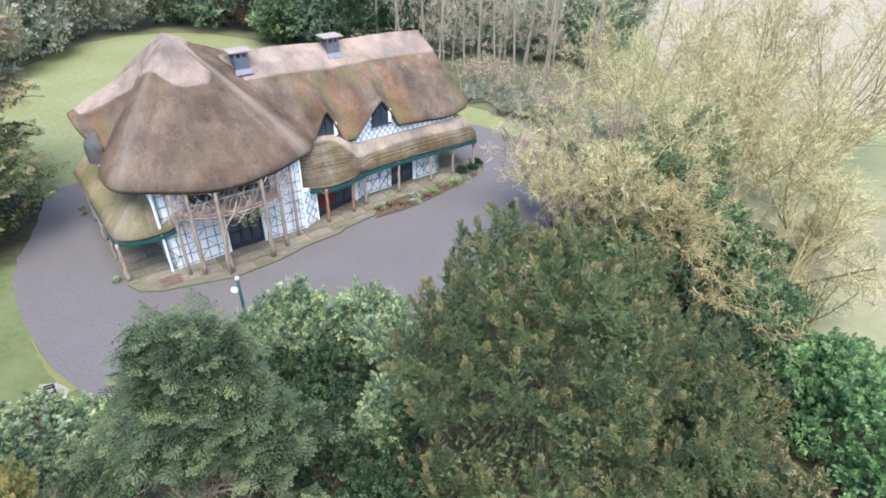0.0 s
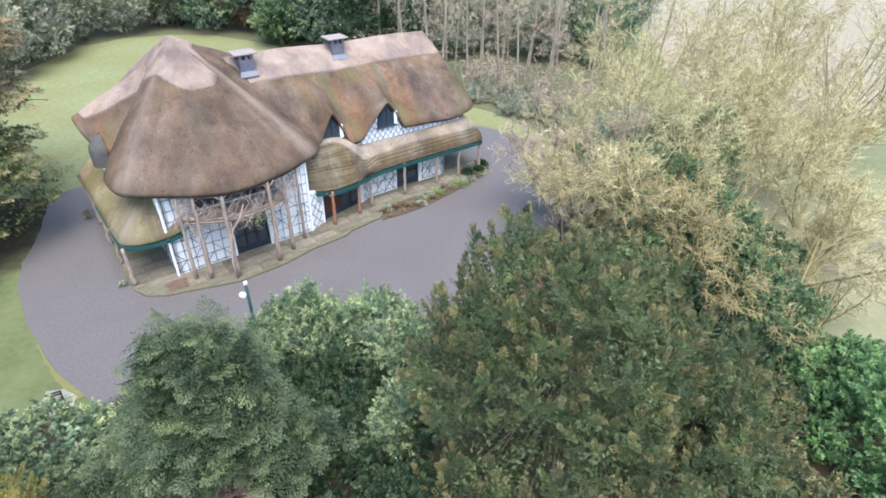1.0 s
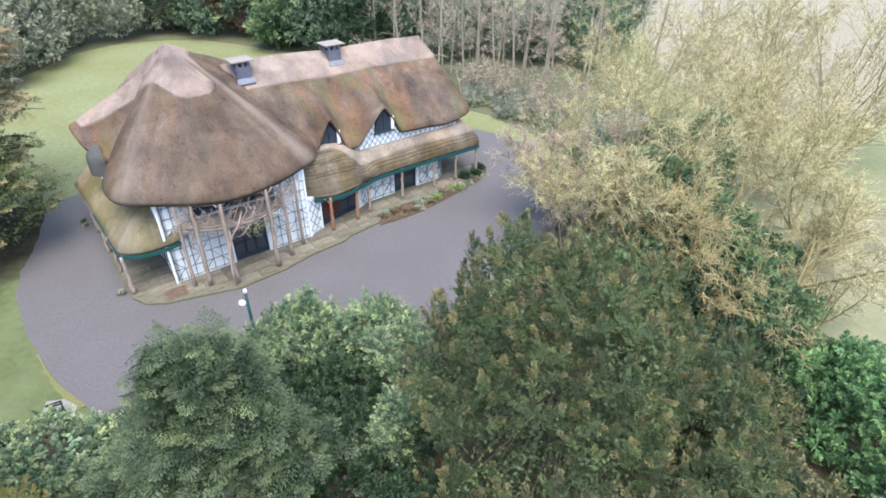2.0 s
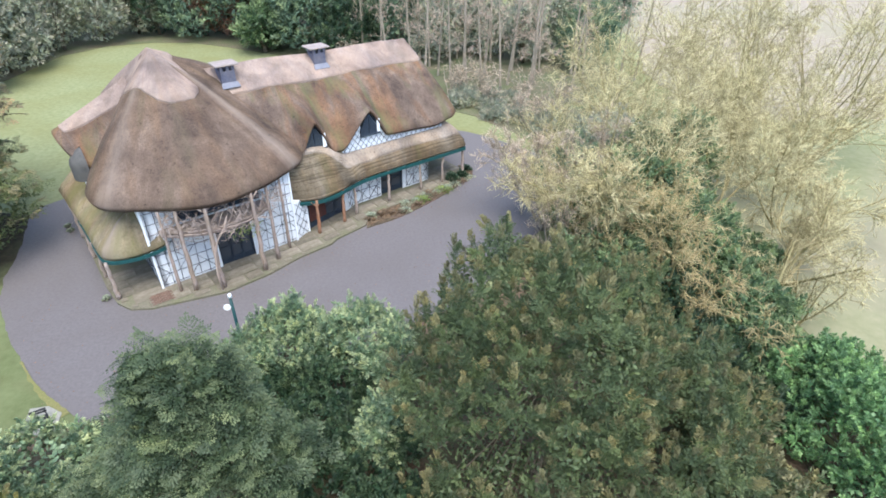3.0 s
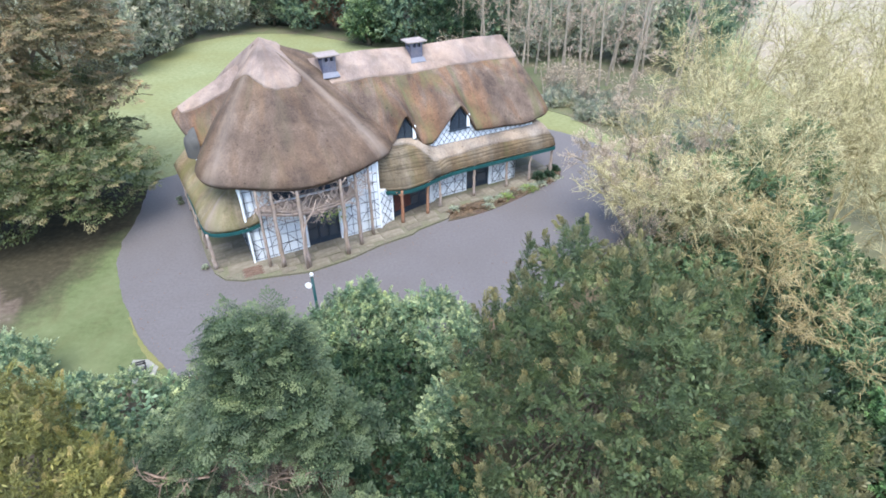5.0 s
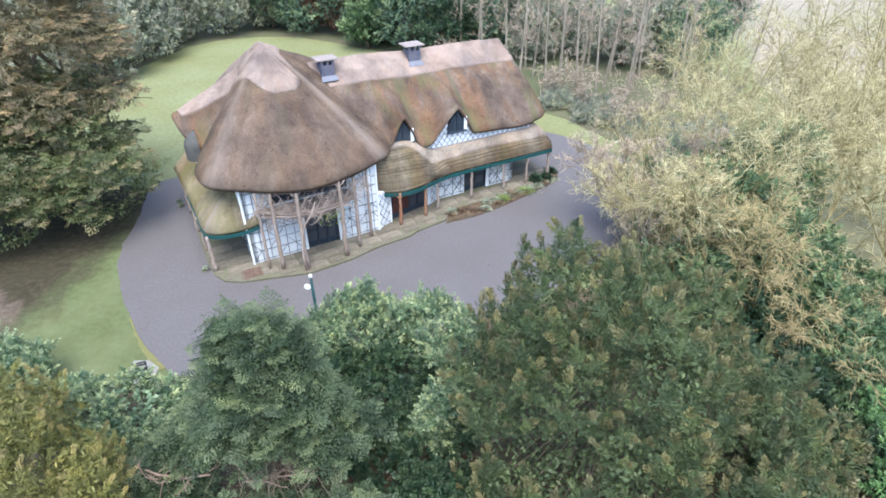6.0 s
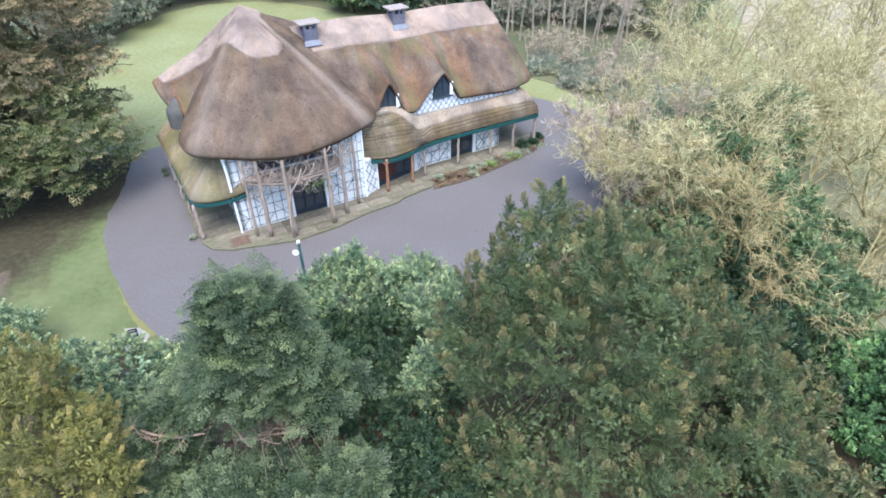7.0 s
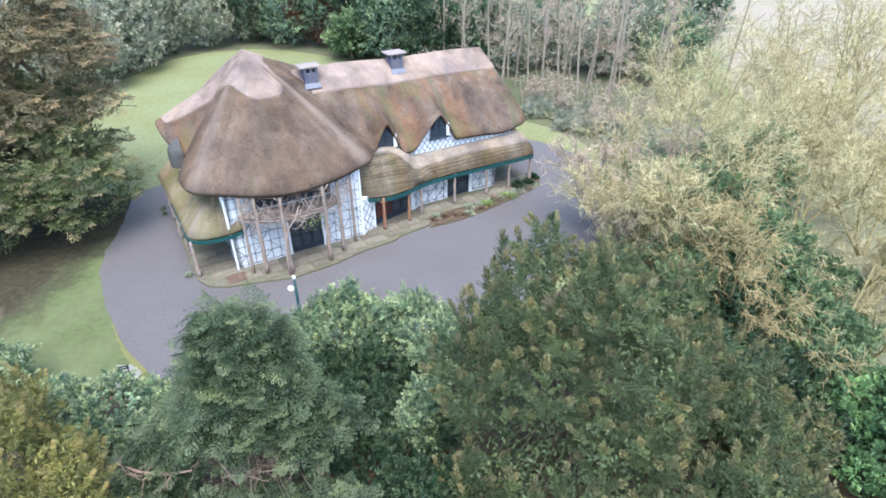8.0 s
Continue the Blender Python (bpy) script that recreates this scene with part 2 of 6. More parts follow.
TEAL = surface("teal_painted_wood", [(0.3, (0.0096, 0.064, 0.0656)), (0.7, (0.0192, 0.104, 0.104))], 5.0, 0.9, (0.012, 0.048, 0.0496), rough=0.55, bump=0.1)
DARK_DOOR = surface("dark_blue_door_paint", [(0.3, (0.0198, 0.0325, 0.0493)), (0.7, (0.0374, 0.0562, 0.0798))], 4.0, 0.9, (0.022, 0.025, 0.0362), rough=0.4, bump=0.1)
RED_DOOR = surface("dull_red_door_paint", [(0.3, (0.07, 0.025, 0.022)), (0.7, (0.13, 0.045, 0.035))], 5.0, 0.9, (0.04, 0.02, 0.02), rough=0.5, bump=0.1)
CHIMNEY = surface("blue_grey_chimney_slate", [(0.3, (0.075, 0.082, 0.125)), (0.7, (0.145, 0.15, 0.2))], 5.0, 1.3, (0.2, 0.18, 0.19), bump=0.4)
CAPSTONE = surface("pinkish_cap_stone", [(0.3, (0.25, 0.205, 0.195)), (0.7, (0.35, 0.295, 0.28))], 6.0, 1.4, (0.23, 0.21, 0.17), bump=0.3)
LEAD = surface("lead_flashing", [(0.3, (0.14, 0.148, 0.185)), (0.7, (0.2, 0.21, 0.25))], 6.0, 1.0, (0.2, 0.21, 0.25), rough=0.6, bump=0.2)
IRON = surface("black_painted_bench", [(0.3, (0.012, 0.013, 0.018)), (0.7, (0.03, 0.032, 0.04))], 9.0, 1.0, (0.02, 0.02, 0.02), rough=0.45, bump=0.2)
SIGN_GREEN = surface("dark_green_post_paint", [(0.3, (0.01, 0.05, 0.055)), (0.7, (0.02, 0.08, 0.085))], 7.0, 1.0, (0.02, 0.05, 0.05), rough=0.45, bump=0.1)
WHITE_PAINT = surface("white_enamel", [(0.3, (0.82, 0.83, 0.85)), (0.7, (0.88, 0.89, 0.9))], 7.0, 1.0, (0.75, 0.76, 0.78), rough=0.4, bump=0.05)
SOIL = surface("bed_soil", [(0.3, (0.06, 0.042, 0.032)), (0.55, (0.13, 0.085, 0.065)), (0.8, (0.21, 0.14, 0.11))], 9.0, 0.7, (0.09, 0.1, 0.045), bump=0.8)
THATCH = thatch_material("weathered_straw_thatch", [(0.3, (0.066, 0.0495, 0.0418)), (0.43, (0.112, 0.0842, 0.0692)), (0.56, (0.15, 0.115, 0.0926)), (0.7, (0.2, 0.154, 0.124))], (0.125, 0.131, 0.0611), 0.7, (0.19, 0.111, 0.0672), moss_from=0.5)
HOOD_THATCH = thatch_material("weathered_hood_thatch", [(0.28, (0.0799, 0.0583, 0.0458)), (0.45, (0.116, 0.0856, 0.067)), (0.56, (0.141, 0.105, 0.0829)), (0.72, (0.183, 0.14, 0.111))], (0.119, 0.108, 0.0617), 0.3, (0.148, 0.102, 0.0718), hip_highlights=((28.47, 0.8, 0.75), (17.52, 1.0, 0.5)))
LOW_THATCH = thatch_material("mossy_veranda_thatch", [(0.28, (0.165, 0.132, 0.0894)), (0.45, (0.254, 0.207, 0.144)), (0.56, (0.33, 0.272, 0.196)), (0.72, (0.444, 0.374, 0.288))], (0.165, 0.165, 0.0674), 0.6, (0.343, 0.244, 0.141), 0.45)
MOSS_THATCH = thatch_material("moss_patched_thatch", [(0.28, (0.162, 0.129, 0.0864)), (0.45, (0.232, 0.191, 0.131)), (0.56, (0.292, 0.246, 0.178)), (0.72, (0.389, 0.334, 0.259))], (0.157, 0.16, 0.0594), 0.6, (0.28, 0.202, 0.119), hip_highlights=((3, 0.908, 0.918),), moss_from=0.4)
RIDGE_THATCH = thatch_material("pale_ridge_thatch", [(0.28, (0.22, 0.175, 0.154)), (0.5, (0.279, 0.224, 0.198)), (0.72, (0.336, 0.276, 0.248))], (0.241, 0.201, 0.158), 0.3, (0.298, 0.225, 0.184), grain=0.35)
PALE_THATCH = thatch_material("highlight_veranda_thatch", [(0.28, (0.243, 0.201, 0.163)), (0.5, (0.326, 0.279, 0.231)), (0.72, (0.421, 0.373, 0.319))], (0.284, 0.251, 0.176), 0.35, (0.337, 0.267, 0.204))
TRUNK = surface("grey_brown_bark", [(0.3, (0.09, 0.07, 0.05)), (0.55, (0.17, 0.135, 0.1)), (0.8, (0.27, 0.22, 0.18))], 9.0, 0.9, (0.13, 0.14, 0.07), stretch=(1, 1, 0.25), bump=0.9)
PALE_TRUNK = surface("pale_woodland_bark", [(0.3, (0.218, 0.184, 0.144)), (0.55, (0.356, 0.305, 0.247)), (0.8, (0.483, 0.425, 0.356))], 6.0, 0.7, (0.207, 0.196, 0.115), stretch=(1, 1, 0.25), bump=0.8)
WILLOW_BARK = surface("yellow_green_willow_bark", [(0.3, (0.194, 0.158, 0.0792)), (0.55, (0.317, 0.266, 0.137)), (0.8, (0.403, 0.346, 0.209))], 5.0, 0.6, (0.238, 0.238, 0.0936), stretch=(1, 1, 0.3), bump=0.6)
DEAD_WOOD = surface("bare_dead_branch", [(0.3, (0.2, 0.14, 0.1)), (0.7, (0.34, 0.26, 0.205))], 6.0, 1.0, (0.2, 0.14, 0.1), bump=0.5)


def twig_material(name, a, b, c):
    m, n, l = nodes_of(name)
    bs = n["Principled BSDF"]
    geo = n.new("ShaderNodeNewGeometry")
    col = ramp_node(n, l, geo.outputs["Random Per Island"], [(0.0, a), (0.5, b), (1.0, c)])
    vec = stretched(n, l, "Object", (1, 1, 1))
    col = mix_node(n, l, 1.0, col, ramp_node(n, l, noise_node(n, l, vec, 0.5), [(0.35, (0.75, 0.75, 0.72)), (0.65, (1.1, 1.1, 1.05))]), "MULTIPLY")
    l.new(col, bs.inputs["Base Color"])
    bs.inputs["Roughness"].default_value = 0.8
    return m


WILLOW_TWIG = twig_material("willow_twigs", (0.209, 0.176, 0.0902), (0.58, 0.508, 0.283), (0.798, 0.722, 0.443))
MOSSY_TWIG = twig_material("orange_tinted_willow_twigs", (0.33, 0.25, 0.117), (0.46, 0.365, 0.184), (0.6, 0.5, 0.279))
PINK_TWIG = twig_material("pinkish_bare_twigs", (0.25, 0.18, 0.13), (0.6, 0.48, 0.37), (0.8, 0.67, 0.54))
GREY_TWIG = twig_material("grey_brown_twigs", (0.375, 0.271, 0.214), (0.563, 0.431, 0.347), (0.726, 0.578, 0.486))
CLIMBER = twig_material("bare_climber_stems", (0.28, 0.21, 0.18), (0.42, 0.34, 0.3), (0.55, 0.46, 0.42))
YEW_LEAF = foliage_material("yew_needles", (0.0498, 0.0801, 0.0423), (0.0977, 0.134, 0.0644), (0.178, 0.205, 0.0958), 0.5)
YEW_SHOOT = foliage_material("yew_lit_young_shoots", (0.135, 0.135, 0.0692), (0.208, 0.196, 0.104), (0.323, 0.287, 0.164), 1.0)
FIR_LEAF = foliage_material("blue_green_needles", (0.0322, 0.0537, 0.029), (0.0549, 0.0845, 0.0446), (0.0909, 0.123, 0.0668), 0.8)
FIR_SHOOT = foliage_material("blue_green_shoots", (0.0801, 0.109, 0.0603), (0.12, 0.154, 0.0836), (0.185, 0.212, 0.12), 0.8)
LAUREL_LEAF = foliage_material("laurel_leaves", (0.088, 0.165, 0.103), (0.182, 0.27, 0.169), (0.319, 0.402, 0.294), 0.9, rough=0.35)
LAUREL_SHOOT = foliage_material("laurel_lit_young_leaves", (0.258, 0.332, 0.188), (0.382, 0.446, 0.271), (0.518, 0.561, 0.376), 0.9, rough=0.35)
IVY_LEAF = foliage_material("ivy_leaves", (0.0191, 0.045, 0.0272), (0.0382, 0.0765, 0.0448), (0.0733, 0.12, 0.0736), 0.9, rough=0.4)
IVY_SHOOT = foliage_material("ivy_lit_young_leaves", (0.045, 0.0855, 0.0456), (0.084, 0.128, 0.0722), (0.132, 0.177, 0.106), 0.9, rough=0.4)
HEDGE_LEAF = foliage_material("bright_hedge_leaves", (0.054, 0.13, 0.0539), (0.126, 0.242, 0.108), (0.225, 0.34, 0.183), 0.8, rough=0.4)
HEDGE_SHOOT = foliage_material("hedge_lit_young_leaves", (0.152, 0.284, 0.108), (0.232, 0.376, 0.172), (0.339, 0.45, 0.27), 0.8, rough=0.4)
GOLD_LEAF = foliage_material("golden_green_needles", (0.11, 0.12, 0.0422), (0.206, 0.201, 0.0683), (0.343, 0.299, 0.105), 0.7)
GOLD_SHOOT = foliage_material("golden_shoots", (0.231, 0.207, 0.0836), (0.346, 0.286, 0.127), (0.452, 0.359, 0.186), 0.7)
BRONZE_LEAF = foliage_material("bronzed_conifer_needles", (0.116, 0.108, 0.0629), (0.19, 0.167, 0.101), (0.266, 0.219, 0.137), 0.8)
BRONZE_SHOOT = foliage_material("bronzed_shoots", (0.182, 0.134, 0.0866), (0.261, 0.194, 0.123), (0.334, 0.254, 0.173), 0.8)
# needles for the big conifer's lower half, shade painted in
SHADE_LEAF = foliage_material("shaded_conifer_needles", (0.0601, 0.0815, 0.0347), (0.11, 0.136, 0.0595), (0.181, 0.196, 0.092), 0.7)
SHADE_SHOOT = foliage_material("shaded_conifer_shoots", (0.133, 0.131, 0.0698), (0.21, 0.188, 0.104), (0.298, 0.251, 0.144), 0.7)
DARK_LEAF = foliage_material("dark_evergreen_leaves", (0.0598, 0.117, 0.0822), (0.128, 0.2, 0.143), (0.239, 0.317, 0.224), 0.5)
DARK_SHOOT = foliage_material("dark_evergreen_shoots", (0.127, 0.198, 0.115), (0.207, 0.275, 0.172), (0.31, 0.363, 0.23), 0.5)
SOFT_LEAF = foliage_material("grey_green_leaves", (0.185, 0.23, 0.174), (0.314, 0.345, 0.269), (0.471, 0.474, 0.38), 0.5)
SOFT_SHOOT = foliage_material("grey_green_shoots", (0.254, 0.261, 0.206), (0.36, 0.348, 0.29), (0.466, 0.436, 0.375), 0.5)
THICKET_LEAF = foliage_material("undergrowth_leaves", (0.0425, 0.0892, 0.0467), (0.0892, 0.153, 0.0782), (0.162, 0.234, 0.128), 0.9, rough=0.4)
THICKET_SHOOT = foliage_material("undergrowth_lit_young_leaves", (0.12, 0.19, 0.09), (0.2, 0.27, 0.14), (0.3, 0.36, 0.21), 0.9, rough=0.4)
RUST_LEAF = foliage_material("rusty_dead_leaves", (0.12, 0.06, 0.045), (0.22, 0.12, 0.085), (0.32, 0.19, 0.14), 0.9)
WITHERED_LEAF = foliage_material("withered_bed_leaves", (0.09, 0.062, 0.042), (0.17, 0.118, 0.082), (0.27, 0.195, 0.14), 1.2)
BED_LEAF = foliage_material("bed_plant_leaves", (0.1, 0.16, 0.045), (0.2, 0.28, 0.085), (0.33, 0.4, 0.16), 1.5)
# paler tip leaves: young growth, with the top light painted in
SHOOTS = {YEW_LEAF: YEW_SHOOT, FIR_LEAF: FIR_SHOOT, LAUREL_LEAF: LAUREL_SHOOT, IVY_LEAF: IVY_SHOOT, THICKET_LEAF: THICKET_SHOOT, HEDGE_LEAF: HEDGE_SHOOT, GOLD_LEAF: GOLD_SHOOT, BRONZE_LEAF: BRONZE_SHOOT, SHADE_LEAF: SHADE_SHOOT, DARK_LEAF: DARK_SHOOT, SOFT_LEAF: SOFT_SHOOT}


def glass_material():
    m, n, l = nodes_of("old_window_glass")
    b = n["Principled BSDF"]
    b.inputs["Base Color"].default_value = (0.045, 0.06, 0.08, 1)
    b.inputs["Roughness"].default_value = 0.08
    b.inputs["Specular IOR Level"].default_value = 0.6
    bp = n.new("ShaderNodeBump")
    bp.inputs["Strength"].default_value = 0.08
    l.new(noise_node(n, l, stretched(n, l, "Object", (1, 1, 1)), 3.0), bp.inputs["Height"])
    l.new(bp.outputs["Normal"], b.inputs["Normal"])
    return m


GLASS = glass_material()


# ---- building tools ----
def part(name, data, material, parent=None, label=""):
    """Links a bmesh or mesh as one object under a thing or a part."""
    if isinstance(data, bmesh.types.BMesh):
        me = bpy.data.meshes.new(name)
        data.normal_update()
        data.to_mesh(me)
        data.free()
    else:
        me = data
    me.materials.append(material)
    ob = new(name, me)
    if parent is not None:
        ob.parent = parent
    return tagged(ob, label)


def thing(name, label, category, m=None, group="", kind=""):
    ob = new(name)
    if m is not None:
        ob.matrix_world = m
    return tagged(ob, label, category, group, kind)


def add_box(bm, x0, y0, z0, x1, y1, z1, bevel=0.0):
    vs = bmesh.ops.create_cube(bm, size=1.0)["verts"]
    for v in vs:
        v.co = Vector(((x0 + x1) / 2 + v.co.x * (x1 - x0), (y0 + y1) / 2 + v.co.y * (y1 - y0), (z0 + z1) / 2 + v.co.z * (z1 - z0)))
    if bevel:
        es = list({e for v in vs for e in v.link_edges})
        bmesh.ops.bevel(bm, geom=es, offset=bevel, segments=1, affect="EDGES")


def box(*args):
    bm = bmesh.new()
    add_box(bm, *args)
    return bm


def plank_between(bm, a, b, z0, z1, thick):
    """An upright board from plan point a to b."""
    a, b = Vector((*a, 0)), Vector((*b, 0))
    d = (b - a).normalized()
    n = Vector((-d.y, d.x, 0)) * thick / 2
    lo = [bm.verts.new(p + Vector((0, 0, z0))) for p in (a - n, b - n, b + n, a + n)]
    hi = [bm.verts.new(p + Vector((0, 0, z1))) for p in (a - n, b - n, b + n, a + n)]
    bm.faces.new(lo[::-1])
    bm.faces.new(hi)
    for i in range(4):
        bm.faces.new((lo[i], lo[(i + 1) % 4], hi[(i + 1) % 4], hi[i]))


def sticks(name, p0, p1, r0, r1, sides=3):
    """One mesh of many tapering sticks, given as arrays."""
    p0, p1 = np.asarray(p0, float), np.asarray(p1, float)
    n = len(p0)
    r0, r1 = np.broadcast_to(r0, n), np.broadcast_to(r1, n)
    d = p1 - p0
    d /= np.linalg.norm(d, axis=1, keepdims=True) + 1e-9
    ref = np.where(np.abs(d[:, 2:3]) < 0.9, [[0.0, 0.0, 1.0]], [[1.0, 0.0, 0.0]])
    a = np.cross(d, ref)
    a /= np.linalg.norm(a, axis=1, keepdims=True) + 1e-9
    b = np.cross(d, a)
    co = np.empty((n, 2, sides, 3))
    for k in range(sides):
        w = a * math.cos(2 * math.pi * k / sides) + b * math.sin(2 * math.pi * k / sides)
        co[:, 0, k] = p0 + w * r0[:, None]
        co[:, 1, k] = p1 + w * r1[:, None]
    base = (np.arange(n) * 2 * sides)[:, None, None]
    quad = np.array([[k, (k + 1) % sides, sides + (k + 1) % sides, sides + k] for k in range(sides)])[None]
    return quad_mesh(name, co.reshape(-1, 3), (base + quad).reshape(-1, 4))


def quad_mesh(name, co, faces):
    me = bpy.data.meshes.new(name)
    me.vertices.add(len(co))
    me.vertices.foreach_set("co", np.ascontiguousarray(co, np.float32).ravel())
    me.loops.add(faces.size)
    me.loops.foreach_set("vertex_index", np.ascontiguousarray(faces, np.int32).ravel())
    me.polygons.add(len(faces))
    me.polygons.foreach_set("loop_start", np.arange(0, faces.size, 4, dtype=np.int32))
    me.update(calc_edges=True)
    return me


def limb(points, radii, sides=8, seed=0):
    """A rounded, slightly knobbly limb along points."""
    rng = np.random.default_rng(seed)
    bm = bmesh.new()
    rings = []
    pts = [Vector(p) for p in points]
    for i, p in enumerate(pts):
        d = (pts[min(i + 1, len(pts) - 1)] - pts[max(i - 1, 0)]).normalized()
        a = d.orthogonal().normalized()
        b = d.cross(a)
        ring = []
        for k in range(sides):
            t = 2 * math.pi * k / sides
            r = radii[i] * (1 + rng.uniform(-0.14, 0.14))
            ring.append(bm.verts.new(p + a * r * math.cos(t) + b * r * math.sin(t)))
        rings.append(ring)
    for i in range(len(rings) - 1):
        for k in range(sides):
            bm.faces.new((rings[i][k], rings[i][(k + 1) % sides], rings[i + 1][(k + 1) % sides], rings[i + 1][k]))
    bm.faces.new(rings[0][::-1])
    bm.faces.new(rings[-1])
    for f in bm.faces:
        f.smooth = True
    return bm


def smooth_line(points, n, closed=False):
    """Catmull-Rom through points, n samples of even length."""
    p = np.array(points, float)
    q = np.vstack([2 * p[0] - p[1], p, 2 * p[-1] - p[-2]])
    out = []
    for i in range(1, len(q) - 2):
        for t in np.linspace(0, 1, 24, endpoint=False):
            a, b, c, d = q[i - 1], q[i], q[i + 1], q[i + 2]
            out.append(0.5 * (2 * b + (c - a) * t + (2 * a - 5 * b + 4 * c - d) * t * t + (3 * b - a - 3 * c + d) * t ** 3))
    out.append(q[-2])
    out = np.array(out)
    s = np.concatenate([[0], np.cumsum(np.linalg.norm(np.diff(out, axis=0), axis=1))])
    u = np.linspace(0, s[-1], n)
    return np.stack([np.interp(u, s, out[:, k]) for k in range(out.shape[1])], 1)


def sheet(name, outline, z, material, label, category, thick=0.0, rough=0.0, step=0):
    """Flat ground piece with the outline given in plan."""
    bm = bmesh.new()
    vs = [bm.verts.new((x, y, z)) for x, y in outline]
    f = bm.faces.new(vs)
    f.normal_update()
    if f.normal.z < 0:
        f.normal_flip()
    if thick:
        r = bmesh.ops.extrude_face_region(bm, geom=[f])
        for v in r["geom"]:
            if isinstance(v, bmesh.types.BMVert):
                v.co.z -= thick
        bmesh.ops.recalc_face_normals(bm, faces=bm.faces)
    bmesh.ops.triangulate(bm, faces=[g for g in bm.faces if len(g.verts) > 4])
    ob = part(name, bm, material)
    return tagged(ob, label, category, kind="structure")


def thatch_roof(eave, ridge, rise, thick=0.38, rows=14, lump=0.05, seed=0, soffit=0.7, swell=None, ledge=0.0, crests=()):
    """Loft of thatch from the eave line up to the ridge line (same number of points each), rolled over at the eave and
    thick at its edge. rise: the curve of the slope from 0 at the eave to 1 at the ridge. swell: lift of the eave over a
    dormer, fading up the slope. ledge: the step of each laid course."""
    eave, ridge = np.array(eave, float), np.array(ridge, float)
    n = len(eave)
    base = eave.copy()
    if swell is not None:
        eave[:, 2] += swell
    inward = ridge[:, :2] - eave[:, :2]
    inward /= np.linalg.norm(inward, axis=1, keepdims=True) + 1e-6
    rings = []
    low = eave.copy()
    low[:, :2] += inward * soffit
    low[:, 2] = eave[:, 2] - thick + soffit * 0.45
    rings.append(low)
    lip = eave.copy()
    lip[:, :2] += inward * 0.14
    lip[:, 2] -= thick
    rings.append(lip)
    front = eave.copy()
    front[:, :2] += inward * 0.03
    front[:, 2] -= thick * 0.55
    rings.append(front)
    for j in range(rows + 1):
        t = j / rows
        p = eave + (ridge - eave) * t
        p[:, 2] = base[:, 2] + (ridge[:, 2] - base[:, 2]) * rise(t)
        if swell is not None:
            p[:, 2] += swell * max(0.0, 1 - t / 0.68) ** 1.15
        if j == 0:
            p[:, 2] -= 0.1
        for at, wide, high in crests:
            p[:, 2] += high * np.exp(-((np.arange(n) / (n - 1) - at) / wide) ** 2) * math.sin(math.pi * min(1.0, 0.08 + t)) ** 0.7
        if lump and 0 < j < rows:
            for i in range(n):
                q = Vector((p[i, 0] * 0.55, p[i, 1] * 0.55, seed + p[i, 2] * 0.4))
                p[i, 2] += lump * (noise.noise(q) + 0.5 * noise.noise(q * 3.1))
        rings.append(p)
        if ledge and 0 < j < rows:
            q = p.copy()
            q[:, :2] -= inward * ledge * 0.8
            for i in range(n):
                q[i, 2] += ledge * (0.85 + 0.5 * noise.noise(Vector((p[i, 0] * 2.2, p[i, 1] * 2.2, j * 1.7))))
            rings.append(q)
    bm = bmesh.new()
    uv = bm.loops.layers.uv.new("UVMap")
    s = np.concatenate([[0], np.cumsum(np.linalg.norm(np.diff(eave, axis=0), axis=1))])
    grid, tt = [], [-0.9, -0.35, -0.15]
    slope = np.linalg.norm(ridge - eave, axis=1)
    for k, ring in enumerate(rings):
        grid.append([bm.verts.new(p) for p in ring])
    for k in range(len(rings) - 1):
        for i in range(n - 1):
            quad = (grid[k][i], grid[k][i + 1], grid[k + 1][i + 1], grid[k + 1][i])
            f = bm.faces.new(quad)
            f.smooth = True
            for loop, (kk, ii) in zip(f.loops, ((k, i), (k, i + 1), (k + 1, i + 1), (k + 1, i))):
                v = tt[kk] if kk < 3 else slope[ii] * (kk - 3) / (len(rings) - 4)
                loop[uv].uv = (s[ii], v)
    bmesh.ops.recalc_face_normals(bm, faces=bm.faces)
    return bm


